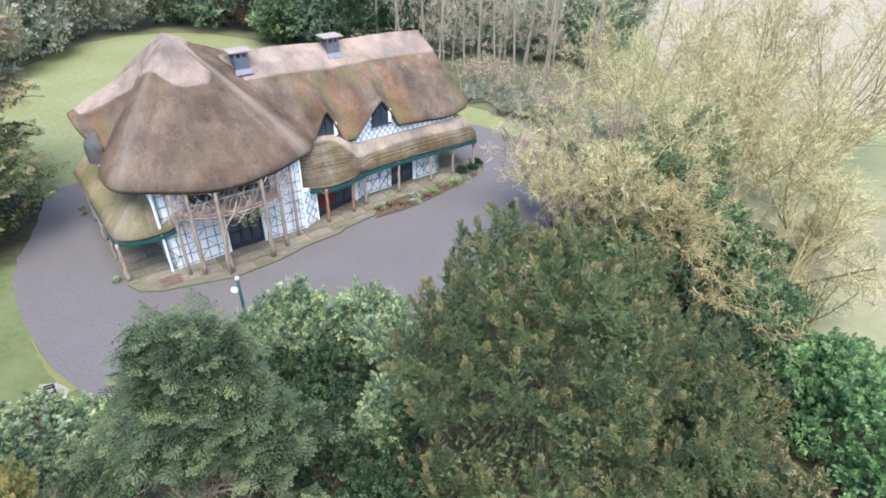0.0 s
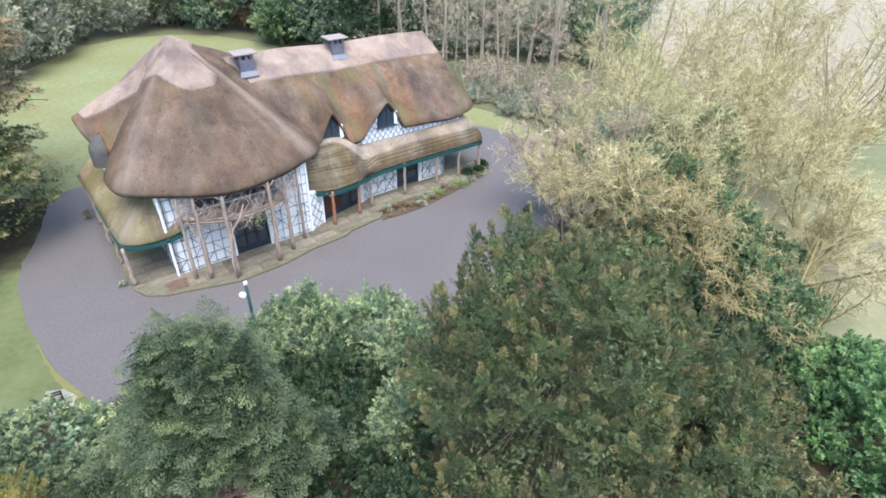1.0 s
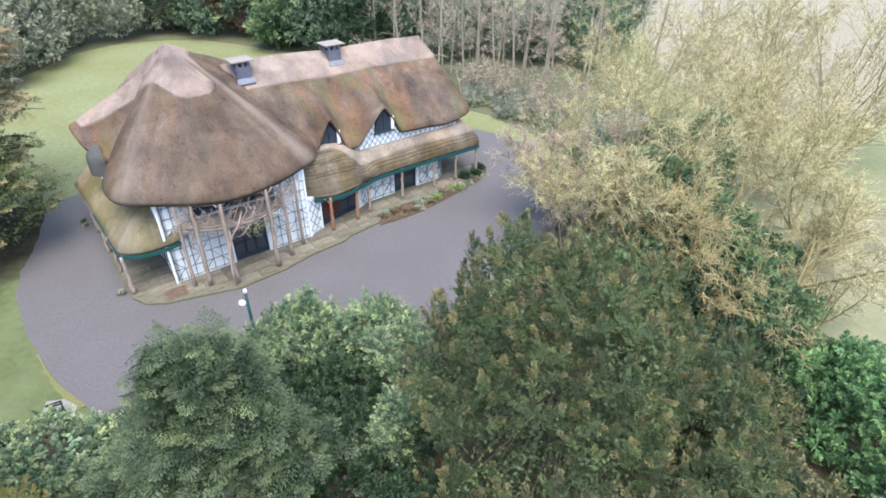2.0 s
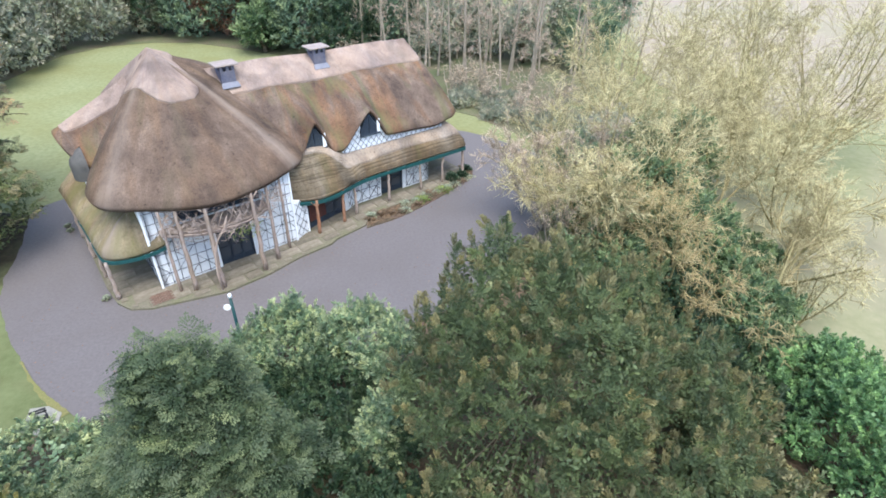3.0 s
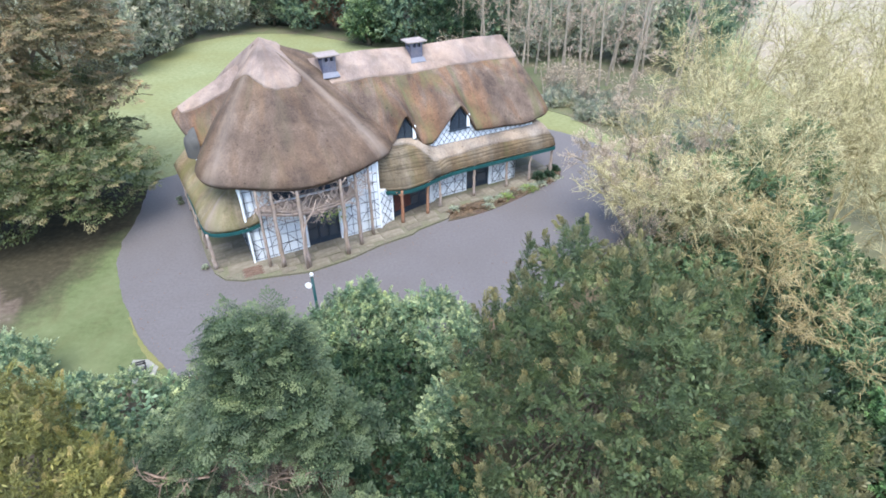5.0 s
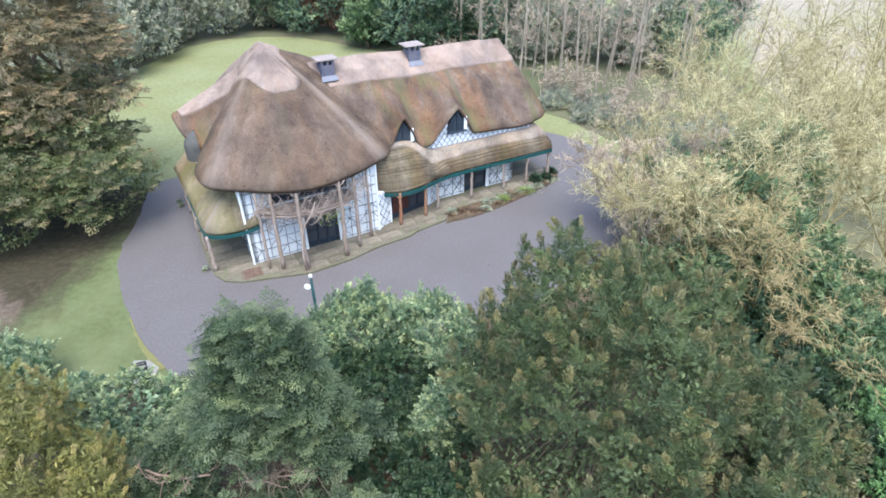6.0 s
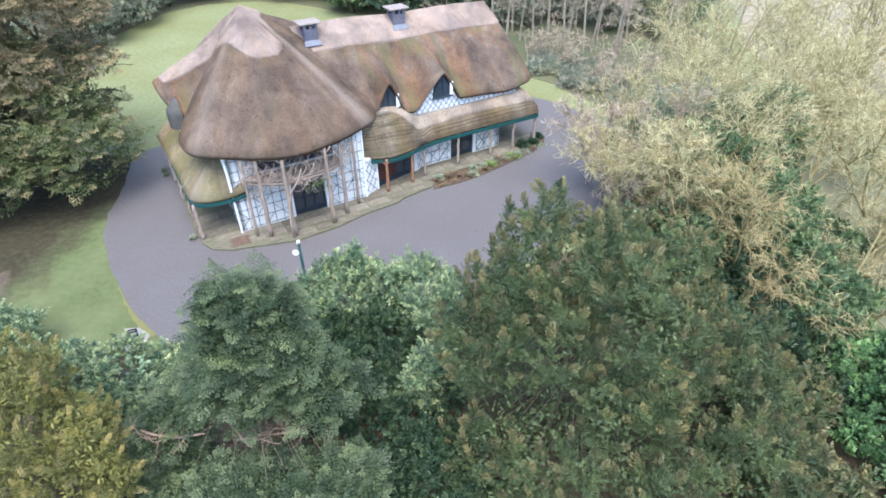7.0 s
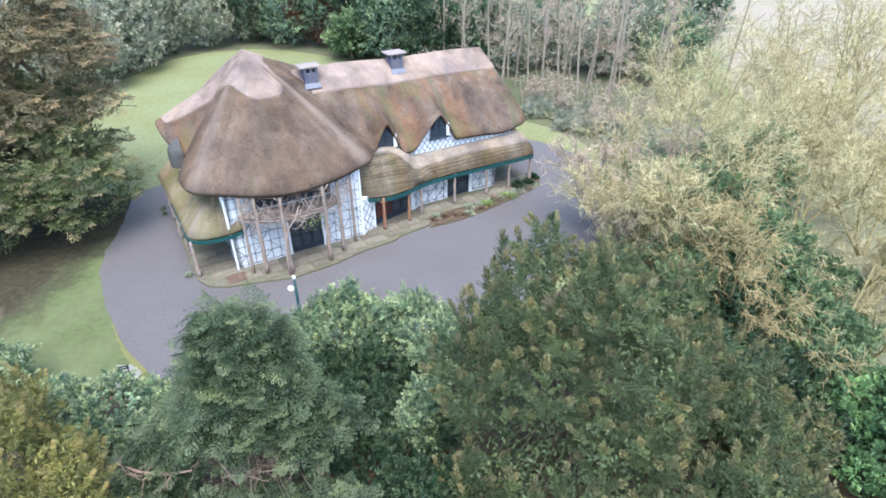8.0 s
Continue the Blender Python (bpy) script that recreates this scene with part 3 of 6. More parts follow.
def ridge_cap(eave, ridge, rise, start, lift=0.07, rows=6, crests=()):
    """The thick pale ridge layer, from the share start(i) of the slope up to the ridge."""
    eave, ridge = np.array(eave, float), np.array(ridge, float)
    n = len(eave)
    bm = bmesh.new()
    uv = bm.loops.layers.uv.new("UVMap")
    grid = []
    s = np.concatenate([[0], np.cumsum(np.linalg.norm(np.diff(eave, axis=0), axis=1))])
    for j in range(-1, rows + 1):
        ring = []
        for i in range(n):
            t0 = start(i / (n - 1))
            t = t0 + (1 - t0) * max(j, 0) / rows
            p = eave[i] + (ridge[i] - eave[i]) * t
            p[2] = eave[i, 2] + (ridge[i, 2] - eave[i, 2]) * rise(t) + (lift if j >= 0 else -0.12)
            for at, wide, high in crests:
                p[2] += high * math.exp(-((i / (n - 1) - at) / wide) ** 2) * math.sin(math.pi * min(1.0, 0.08 + t)) ** 0.7
            q = Vector((p[0] * 0.8, p[1] * 0.8, p[2] * 0.8))
            p[2] += 0.03 * noise.noise(q) if j > 0 else 0
            ring.append(bm.verts.new(p))
        grid.append(ring)
    for k in range(len(grid) - 1):
        for i in range(n - 1):
            f = bm.faces.new((grid[k][i], grid[k][i + 1], grid[k + 1][i + 1], grid[k + 1][i]))
            f.smooth = k > 0
            for loop, (kk, ii) in zip(f.loops, ((k, i), (k, i + 1), (k + 1, i + 1), (k + 1, i))):
                loop[uv].uv = (s[ii], kk * 0.4)
    bmesh.ops.recalc_face_normals(bm, faces=bm.faces)
    return bm


# ---- trees ----
def unit(v):
    return v / (np.linalg.norm(v, axis=-1, keepdims=True) + 1e-9)


def leaf_mesh(name, pos, axis, length, width, rng, normal=None, sprig=None):
    """Leaves as small folded quads at pos along axis; sprig: one number a leaf, shared by the leaves of one sprig."""
    n = len(pos)
    face = rng.normal(size=(n, 3)) * 0.35
    side = unit(np.cross(axis, face + ([0.0, -0.25, 0.8] if normal is None else normal)))
    L = (length * rng.uniform(0.8, 1.2, n))[:, None]
    W = (width * rng.uniform(0.7, 1.3, n))[:, None]
    up = np.cross(side, axis) * L * 0.12
    mid = pos + axis * L * 0.08
    co = np.stack([pos - axis * L * 0.5, mid + side * W * 0.5 + up, pos + axis * L * 0.5, mid - side * W * 0.5 + up], 1)
    me = quad_mesh(name, co.reshape(-1, 3), np.arange(4 * n).reshape(n, 4))
    tone = me.attributes.new("sprig", "FLOAT", "FACE")
    tone.data.foreach_set("value", np.ascontiguousarray(rng.random(n) if sprig is None else sprig, np.float32))
    return me


def needle_rows(rng, base, way, flat, length, needles, size):
    """The needles of one shoot: two rows along it and one at its end. Places, directions, face normals, sizes, share along it."""
    out = []
    side = np.cross(flat, way)
    for k in range(needles):
        g = (k + 0.5) / needles
        for e in (-1, 1):
            w = unit(way * 0.7 + side * e * 0.7 + rng.normal(size=3) * 0.08)
            out.append((base + way * length * g + w * size * 0.45, w, flat, size * (1.1 - 0.35 * g), g))
    out.append((base + way * (length + size * 0.35), way, flat, size, 1.0))
    return out


def plume(rng, shoots=20, needles=6):
    """One upright bushy branch end, a metre tall, along z: shoots in a narrow cone."""
    out = []
    for k in range(shoots):
        f = k / (shoots - 1)
        a, phi = radians(66 - 56 * f + rng.normal(0, 7)), 2.39996 * k + rng.normal(0, 0.25)
        way = np.array([math.sin(a) * math.cos(phi), math.sin(a) * math.sin(phi), math.cos(a)])
        flat = unit(np.array([0, 0, 1.0]) - way * way[2])
        out += needle_rows(rng, np.array([0, 0, 0.78 * f ** 0.9]), way, flat, (0.31 - 0.17 * f) * rng.uniform(0.75, 1.25), needles, 0.095)
    return out


def spray(rng, pairs=6, needles=5, size=0.105):
    """One flat feathery sprig, a metre long, along x, with its face to z and its end bent down."""
    out = []
    for k in range(pairs):
        f = (k + 0.3) / pairs
        for e in (-1, 1):
            a = e * radians(52 - 16 * f + rng.normal(0, 5))
            way = unit(np.array([math.cos(a), math.sin(a), -0.12 - 0.3 * f]))
            flat = unit(np.array([0.3 * f, 0, 1.0]) - way * way[2])
            out += needle_rows(rng, np.array([f * 0.8, 0, 0.08 * f - 0.24 * f * f]), way, unit(flat - way * (flat @ way)), (0.5 * (1 - f) + 0.14) * rng.uniform(0.75, 1.2), needles, size)
    way = unit(np.array([1, 0, -0.45]))
    out += needle_rows(rng, np.array([0.78, 0, -0.1]), way, unit(np.array([0.45, 0, 1.0])), 0.2, needles, size)
    return out


SPRIGS = {}
for style, maker in (("plume", plume), ("spray", spray), ("far_spray", lambda g: spray(g, 4, 3, 0.15))):
    made = []
    for k in range(10):
        rows = maker(np.random.default_rng(900 + k))
        made.append([np.array([r[i] for r in rows]) for i in range(5)])
    SPRIGS[style] = [np.stack([m[i] for m in made]) for i in range(5)]


def lobed(blobs, count, small, large, rng, tall=1.0):
    """Rounded masses that bulge from the outside of larger ones."""
    made = []
    for b in blobs:
        r0 = (b[3] + b[4] + b[5]) / 3
        for _ in range(count):
            e = unit(rng.normal(size=3))
            e[2] = abs(e[2]) if e[2] < -0.25 else e[2]
            q = np.array(b[:3]) + e * np.array(b[3:6]) * rng.uniform(0.88, 1.05)
            r = r0 * rng.uniform(small, large)
            if q[2] - r > -0.4 and not any((((q - np.array(o[:3])) / np.array(o[3:6])) ** 2).sum() < 0.6 for o in blobs):
                made.append((*q, r * 1.05, r * 1.05, r * tall))
    return made


def spaced(place, gap, most):
    """The first places that keep at least the gap between one another."""
    cells, kept = {}, []
    for i, p in enumerate(place):
        key = tuple(int(math.floor(c / gap)) for c in p)
        near = False
        for dx in (-1, 0, 1):
            for dy in (-1, 0, 1):
                for dz in (-1, 0, 1):
                    for q in cells.get((key[0] + dx, key[1] + dy, key[2] + dz), ()):
                        if (q[0] - p[0]) ** 2 + (q[1] - p[1]) ** 2 + (q[2] - p[2]) ** 2 < gap * gap:
                            near = True
        if not near:
            cells.setdefault(key, []).append(p)
            kept.append(i)
            if len(kept) >= most:
                break
    return np.array(kept)


def crown_places(blobs, tufts, gap, rng, lobes, knots, lobe, tall, hollow):
    """Places for sprigs, with their outward directions, and the hull: large masses carry lobes, and lobes carry knots."""
    large = lobed(blobs, lobes, *lobe, rng, tall)
    fine = lobed(large, knots, 0.3, 0.55, rng, tall)
    hull = np.array([*blobs, *large])
    full = np.array([*large, *fine]) if hollow else np.array([*blobs, *large, *fine])
    area = full[:, 3] * full[:, 4] + full[:, 3] * full[:, 5] + full[:, 4] * full[:, 5]
    B = full[rng.choice(len(full), tufts * 7, p=area / area.sum())]
    d = unit(rng.normal(size=(len(B), 3)))
    d[:, 2] = np.where(d[:, 2] < -0.45, -d[:, 2], d[:, 2])
    place = B[:, :3] + d * B[:, 3:6] * rng.uniform(0.9, 1.0, len(B))[:, None]
    hidden = place[:, 2] < 0.05
    for b in hull:
        hidden |= (((place - b[:3]) / b[3:6]) ** 2).sum(1) < 0.72
    place, d = place[~hidden], d[~hidden]
    keep = spaced(place, gap, tufts)
    return place[keep], d[keep], hull


def crown_leaves(blobs, tufts, leaves, tuft, spread, rng, upright=0.5, loose=0.35, inner=0.2, lobes=9, knots=9, tall=1.0, gap=0.42, lobe=(0.24, 0.42), hollow=False, style="tuft", tips=0.8):
    """Leaves of a crown as rows of place, direction, length, face normal and sprig, for the older leaves, the young
    ones that also paint the lit tips, and those deep inside.
    """
    place, d, hull = crown_places(blobs, tufts, tuft * gap, rng, lobes, knots, lobe, tall, hollow)
    m = len(place)
    reach = (tuft * rng.uniform(0.7, 1.3, m))[:, None, None]
    if style == "tuft":
        aim = unit(d * 0.8 + np.array([0, 0, upright]) + rng.normal(size=(m, 3)) * loose)
        step = (np.arange(leaves) + 0.5) / leaves
        f = np.broadcast_to(step[None, :, None] + rng.normal(0, 0.03, (m, leaves, 1)), (m, leaves, 1))
        turn = 2.39996 * np.arange(leaves)[None] + rng.uniform(0, 6.28, (m, 1)) + rng.normal(0, 0.2, (m, leaves))
        x = unit(np.cross(aim, rng.normal(size=(m, 3))))
        y = np.cross(aim, x)
        ring = x[:, None] * np.cos(turn)[..., None] + y[:, None] * np.sin(turn)[..., None]
        open_ = 1.2 - 0.75 * f + rng.normal(0, 0.12, f.shape)
        axis = unit(aim[:, None] * np.cos(open_) + ring * np.sin(open_))
        blade = (reach * spread * (1.7 - 1.0 * f) * rng.uniform(0.75, 1.25, f.shape))[..., 0]
        pos = place[:, None] + aim[:, None] * (f - 0.25) * reach + axis * blade[..., None] * 0.5
        face = unit(aim[:, None] * 0.6 + ring * 0.5 + np.array([0.0, 0.0, 0.5]))
        young = (f[..., 0] > 0.36) & (rng.random(m) < tips)[:, None]
    else:
        if style == "plume":
            ez = unit(d * 0.75 + np.array([0, 0, upright]) + rng.normal(size=(m, 3)) * loose)
            ex = unit(np.cross(ez, rng.normal(size=(m, 3))))
            ey = np.cross(ez, ex)
        else:
            ex = unit(d * [1, 1, 0.35] + np.array([0, 0, upright]) + rng.normal(size=(m, 3)) * loose)
            ez = d * 0.45 + np.array([0, 0, 0.9]) + rng.normal(size=(m, 3)) * 0.2
            ez = unit(ez - ex * (ez * ex).sum(1, keepdims=True))
            ey = np.cross(ez, ex)
        basis = np.stack([ex, ey, ez], 1)
        pick = rng.integers(0, 10, m)
        lp, la, ln, ls, lg = (a[pick] for a in SPRIGS[style])
        leaves = lp.shape[1]
        pos = place[:, None] + (lp - [[0.0, 0, 0.45] if style == "plume" else [0.3, 0, 0]]) @ basis * reach
        axis, face = la @ basis, ln @ basis
        blade = ls * reach[..., 0] * spread
        along = lp[..., 2 if style == "plume" else 0] + 0.12 * (lg - 0.5)
        # sprig ends take the paler colour, which doubles as their highlight
        young = (along > 0.62) & (rng.random(m) < tips)[:, None]
    sprig = np.repeat(rng.random(m), leaves)
    rows = [a.reshape(m * leaves, -1) for a in (pos, axis, blade, face)]
    rows = [rows[0], rows[1], rows[2].ravel(), rows[3], sprig]
    top = young.ravel()
    k = int(m * leaves * inner)
    w = hull[:, 3] * hull[:, 4] + hull[:, 3] * hull[:, 5]
    B = hull[rng.choice(len(hull), k, p=w / w.sum())]
    deep = B[:, :3] + unit(rng.normal(size=(k, 3))) * B[:, 3:6] * rng.uniform(0.72, 0.9, k)[:, None]
    deep = deep[deep[:, 2] > 0.1]
    return [a[~top] for a in rows], [a[top] for a in rows], deep


def evergreen(name, label, category, base, blobs, material, tufts, leaves, tuft, spread, length, width, seed, trunk_r=0.25, bark=None, group="", limb_share=0.34, **how):
    """A leafy tree or shrub: trunk with limbs, and a crown of many small leaves. blobs are given round the base."""
    rng = np.random.default_rng(seed)
    ob = thing(name, label, category, pose(*base), group)
    top = max(b[2] for b in blobs)
    pts = [(0.12 * math.sin(i * 1.7 + seed), 0.12 * math.cos(i * 1.3 + seed), top * i / 6 - (0.1 if i == 0 else 0)) for i in range(7)]
    part("trunk", limb(pts, [trunk_r * (1.25 - 0.17 * i) for i in range(7)], 9, seed), bark or TRUNK, ob)
    p0, p1 = [], []
    for b in blobs:
        for _ in range(6):
            a = np.array(pts[rng.integers(1, 6)])
            e = np.array(b[:3]) + unit(rng.normal(size=3)) * np.array(b[3:6]) * 0.7
            mid = (a + e) / 2 + rng.normal(size=3) * 0.15
            p0 += [a, mid]
            p1 += [mid, e]
    r = np.tile([trunk_r * limb_share, trunk_r * limb_share * 0.6], len(p0) // 2)
    tagged(part("branchwork", sticks("branchwork", p0, p1, r, r * 0.55, 5), bark or TRUNK, ob), kind="stuff")
    old, young, deep = crown_leaves(blobs, tufts, leaves, tuft, spread, rng, **how)
    for nm, (pos, axis, blade, face, sprig), mat in (("crown", old, material), ("young_growth", young, SHOOTS.get(material, material))):
        if len(pos):
            tagged(part(nm, leaf_mesh(nm, pos, axis, blade, width, rng, face, sprig), mat, ob), kind="stuff")
    tagged(part("inner_foliage", leaf_mesh("inner_foliage", deep, unit(rng.normal(size=deep.shape)), length * 1.7, width * 2.2, rng), material, ob), kind="stuff")
    return ob


def grow(rng, start, way, length, radius, steps, wobble, pull):
    """Many branches at once: their points and radii, bent by chance and by the pull (up or down)."""
    n = len(start)
    P = np.empty((n, steps + 1, 3))
    P[:, 0] = start
    d = way.copy()
    for k in range(steps):
        d = unit(d + rng.normal(size=(n, 3)) * wobble + np.array([0, 0, pull]))
        P[:, k + 1] = P[:, k] + d * (length / steps)[:, None]
    R = radius[:, None] * np.linspace(1, 0.35, steps + 1)[None]
    return P, R


def children(rng, P, R, count, lo, hi, angle, share, shrink):
    """Where the next order of branches leaves this one."""
    n, s, _ = P.shape
    idx = np.repeat(np.arange(n), count)
    f = rng.uniform(lo, hi, len(idx)) * (s - 1)
    k = np.minimum(f.astype(int), s - 2)
    w = (f - k)[:, None]
    start = P[idx, k] * (1 - w) + P[idx, k + 1] * w
    d = unit(P[idx, k + 1] - P[idx, k])
    perp = unit(np.cross(d, rng.normal(size=d.shape)))
    a = rng.normal(angle, 0.22, len(idx))[:, None]
    way = d * np.cos(a) + perp * np.sin(a)
    total = np.linalg.norm(np.diff(P, axis=1), axis=2).sum(1)[idx]
    return start, way, total * share * rng.uniform(0.6, 1.25, len(idx)) * (1.15 - 0.5 * f / (s - 1)), R[idx, k] * shrink


def joined(levels):
    p0 = np.concatenate([P[:, :-1].reshape(-1, 3) for P, R in levels])
    p1 = np.concatenate([P[:, 1:].reshape(-1, 3) for P, R in levels])
    r0 = np.concatenate([R[:, :-1].ravel() for P, R in levels])
    r1 = np.concatenate([R[:, 1:].ravel() for P, R in levels])
    return p0, p1, r0, r1


def bare_tree(name, label, base, height, stems, bark, twigs, seed, lean=0.35, orders=(7, 8, 8), twig_r=0.012, droop=0.0, spread=0.75, group="", trunk_r=None, limb_share=0.62, limb_r=0.55, twig_share=1.0):
    """A leafless tree: stems, limbs and a cloud of fine twigs."""
    rng = np.random.default_rng(seed)
    ob = thing(name, label, "tree", pose(*base), group)
    way = unit(np.stack([rng.normal(0, lean, stems), rng.normal(0, lean, stems), np.ones(stems)], 1))
    r = np.full(stems, trunk_r or height * 0.016)
    P, R = grow(rng, rng.normal(0, 0.15, (stems, 3)) * [1, 1, 0] - [0, 0, 0.15], way, height * rng.uniform(0.8, 1.0, stems), r, 8, 0.12 * min(lean * 2.5, 0.8), 0.06)
    trunk = [(P, R)]
    p0, p1, r0, r1 = joined(trunk)
    part("trunk", sticks("trunk", p0, p1, r0, r1, 8), bark, ob)
    s, w, ln, rr = children(rng, P, R, orders[0] * 2, 0.18, 0.98, spread, limb_share * 0.75, limb_r)
    L1 = grow(rng, s, w, ln, rr, 6, 0.16, 0.07)
    s, w, ln, rr = children(rng, *L1, orders[1], 0.15, 1.0, 0.7, 0.5, 0.55)
    L2 = grow(rng, s, w, ln, np.maximum(rr, twig_r * 1.2), 5, 0.2, 0.02 - droop * 0.5)
    p0, p1, r0, r1 = joined([L1, L2])
    tagged(part("branchwork", sticks("branchwork", p0, p1, r0, r1, 4), bark, ob), kind="stuff")
    s, w, ln, rr = children(rng, *L2, orders[2], 0.1, 1.0, 0.62, 0.5 * twig_share, 0.5)
    L3 = grow(rng, s, w, np.maximum(ln, 0.35), np.full(len(s), twig_r), 2, 0.38 / twig_share, 0.02 - droop)
    p0, p1, r0, r1 = joined([L3])
    tagged(part("crown", sticks("crown", p0, p1, r0, r1, 3), twigs, ob), kind="stuff")
    return ob


# ---- ground ----
HOUSE = pose(-11.887, 26.629, 0, 0, 0, 30.3)


def plan(u, v):
    """World plan point of a point in the cottage's own plan."""
    p = HOUSE @ Vector((u, v, 0))
    return p.x, p.y


bm = bmesh.new()
rings = []
for r in (0.0, 30, 60, 90, 130, 200, 400, 900, 2000):
    ring = []
    for k in range(48):
        a = 2 * math.pi * k / 48
        x, y = r * math.cos(a), 40 + r * math.sin(a)
        ring.append(bm.verts.new((x, y, -0.03)))
        if r == 0.0:
            break
    rings.append(ring)
for k in range(48):
    bm.faces.new((rings[0][0], rings[1][k], rings[1][(k + 1) % 48]))
    for i in range(1, len(rings) - 1):
        bm.faces.new((rings[i][k], rings[i + 1][k], rings[i + 1][(k + 1) % 48], rings[i][(k + 1) % 48]))
tagged(part("ground", bm, LAWN), "mown green lawn, patchy and pale in winter", "lawn", kind="structure")


def ragged(line, n, far, fine):
    """A smooth plan line frayed at two scales."""
    out = []
    for x, y in smooth_line(line, n):
        for size, amount in ((0.6, far), (2.6, fine)):
            x += amount * noise.noise(Vector((x * size, y * size, 1.3)))
            y += amount * noise.noise(Vector((x * size, y * size, 7.7)))
        out.append((x, y))
    return out


drive_left = smooth_line([(-4.3, 14.6), (-4.9, 12.7), (-5.7, 9.2), (-6.9, 5.8), (-7.1, 1.8), (-6.4, -3.6), (-5.6, -6.0), (-5.0, -9.2)], 30)
drive_right = smooth_line([(8, -11.5), (16.0, -9.5), (23.0, -7.0), (28.0, -3.5), (29.4, -0.5), (29.2, 2.3), (28.7, 4.8), (27.8, 7.6), (26.0, 10.2), (24.2, 12.8), (22.0, 15.5)], 40)
drive_back = [(16, 15.8), (6, 15.7), (-1.5, 15.2)]
drive = [plan(*p) for p in [*ragged(drive_left, 160, 0.14, 0.07), *drive_right, *drive_back]]
sheet("road", drive, 0.0, ASPHALT, "grey worn asphalt drive sweeping round the cottage", "drive", thick=0.02)
# yellowed grass lip along the lawn side of the drive
lip = smooth_line([(-6.8, -1.3), (-6.4, -3.6), (-5.6, -6.0)], 140)
bm = bmesh.new()
left, right = [], []
for i, (p, q) in enumerate(lip):
    w = 0.02 + 0.4 * (i / 139) ** 1.5 + 0.1 * noise.noise(Vector((p * 2.0, q * 2.0, 0)))
    left.append(bm.verts.new((*plan(p - max(w, 0.03), q), 0.0)))
    right.append(bm.verts.new((*plan(p + 0.05 + 0.05 * noise.noise(Vector((q * 3.1, 4.2, 0))), q), 0.035)))
for i in range(139):
    bm.faces.new((left[i], left[i + 1], right[i + 1], right[i]))
tagged(part("verge", bm, EDGE_GRASS), "yellowed grass edge beside the asphalt drive", "grass verge", kind="structure")

sheet("woodland_floor", [(-20, 17.2), (-14.5, 17.6), (-10.5, 18.6), (-7, 19.3), (-3.2, 20.9), (0.6, 22.2), (4, 23.6), (7.6, 25.6), (10.4, 29.0), (12.4, 33.5), (14, 35), (15.5, 34), (15.8, 28), (16.4, 18), (18.0, 6), (18, -12), (-24, -12)], 0.012, LITTER, "brown leaf litter under the garden trees", "ground", thick=0.03)
sheet("far_woodland_floor", [*ragged([(6.0, 52.9), (9.2, 51.6), (10.8, 49.2), (12.5, 46.4), (14.0, 43.8), (16.5, 41)], 60, 0.3, 0.15), (30, 60), (26, 100), (-30, 110), (-60, 100), (-44, 66), (-38.7, 66.2), (-36.7, 76.7), (-32.9, 81.1), (-27.7, 82.4), (-22.8, 82.1), (-17.4, 79.1), (-10.6, 74.4), (-2, 68), (3.5, 56)], 0.01, WOOD_FLOOR, "mossy leaf litter below the far trees", "ground", thick=0.03)
sheet("rough_grass", [plan(*p) for p in smooth_line([(-4.2, 13.5), (-5.0, 9.5), (-6.3, 5.8), (-6.6, 1.5), (-6.1, -3.6), (-5.3, -6.0), (-4.7, -9.0)], 30)] + [(-9, 12), (-24, 8), (-40, 14), (-38, 36), (-27, 37.5)], -0.012, BANK, "rough mossy grass thinning into bare earth, a conifer's shade painted in", "grass", thick=0.02)
sheet("field", [(21.5, 8), (20.5, 22), (22, 32), (28, 45), (34, 60), (40, 90), (60, 160), (150, 420), (520, 500), (600, -60), (40, -20)], 0.004, FIELD, "pale straw-coloured winter field", "field", thick=0.03)
sheet("dry_meadow", ragged([(33, 62), (32, 52), (38, 47), (52, 45), (80, 42), (140, 40)], 120, 2.0, 0.6) + [(590, 60), (520, 490), (160, 420), (66, 160), (44, 90)], 0.01, DRY_GRASS, "pinkish dry grass out in the winter field", "field", thick=0.03)

# ---- cottage ----
cottage = thing("thatched_cottage", "white lattice-walled cottage orne under a heavy straw thatch", "house", HOUSE)

TERRACE = [(-2.35, 12.0), (-2.4, 2.3), (-2.25, 0.4), (-1.85, -0.5), (-0.95, -1.1), (0.2, -1.4), (2.6, -2.1), (5.2, -1.95), (7.1, -1.5), (9.4, -1.35), (9.95, -1.05), (12.2, -0.75), (13.2, 0.2), (22.2, 0.35), (22.4, 2.0), (22.4, 12.0)]
bm = bmesh.new()
f = bm.faces.new([bm.verts.new((x, y, 0.12)) for x, y in TERRACE])
r = bmesh.ops.extrude_face_region(bm, geom=[f])
for v in r["geom"]:
    if isinstance(v, bmesh.types.BMVert):
        v.co.z = -0.04
bmesh.ops.recalc_face_normals(bm, faces=bm.faces)
terrace = part("terrace", bm, MORTAR, cottage, "low stone terrace round the cottage")


def inside(poly, x, y):
    c = False
    for i in range(len(poly)):
        (x0, y0), (x1, y1) = poly[i], poly[i - 1]
        if (y0 > y) != (y1 > y) and x < (x1 - x0) * (y - y0) / (y1 - y0) + x0:
            c = not c
    return c


# walls
WALL_Z = 0.12


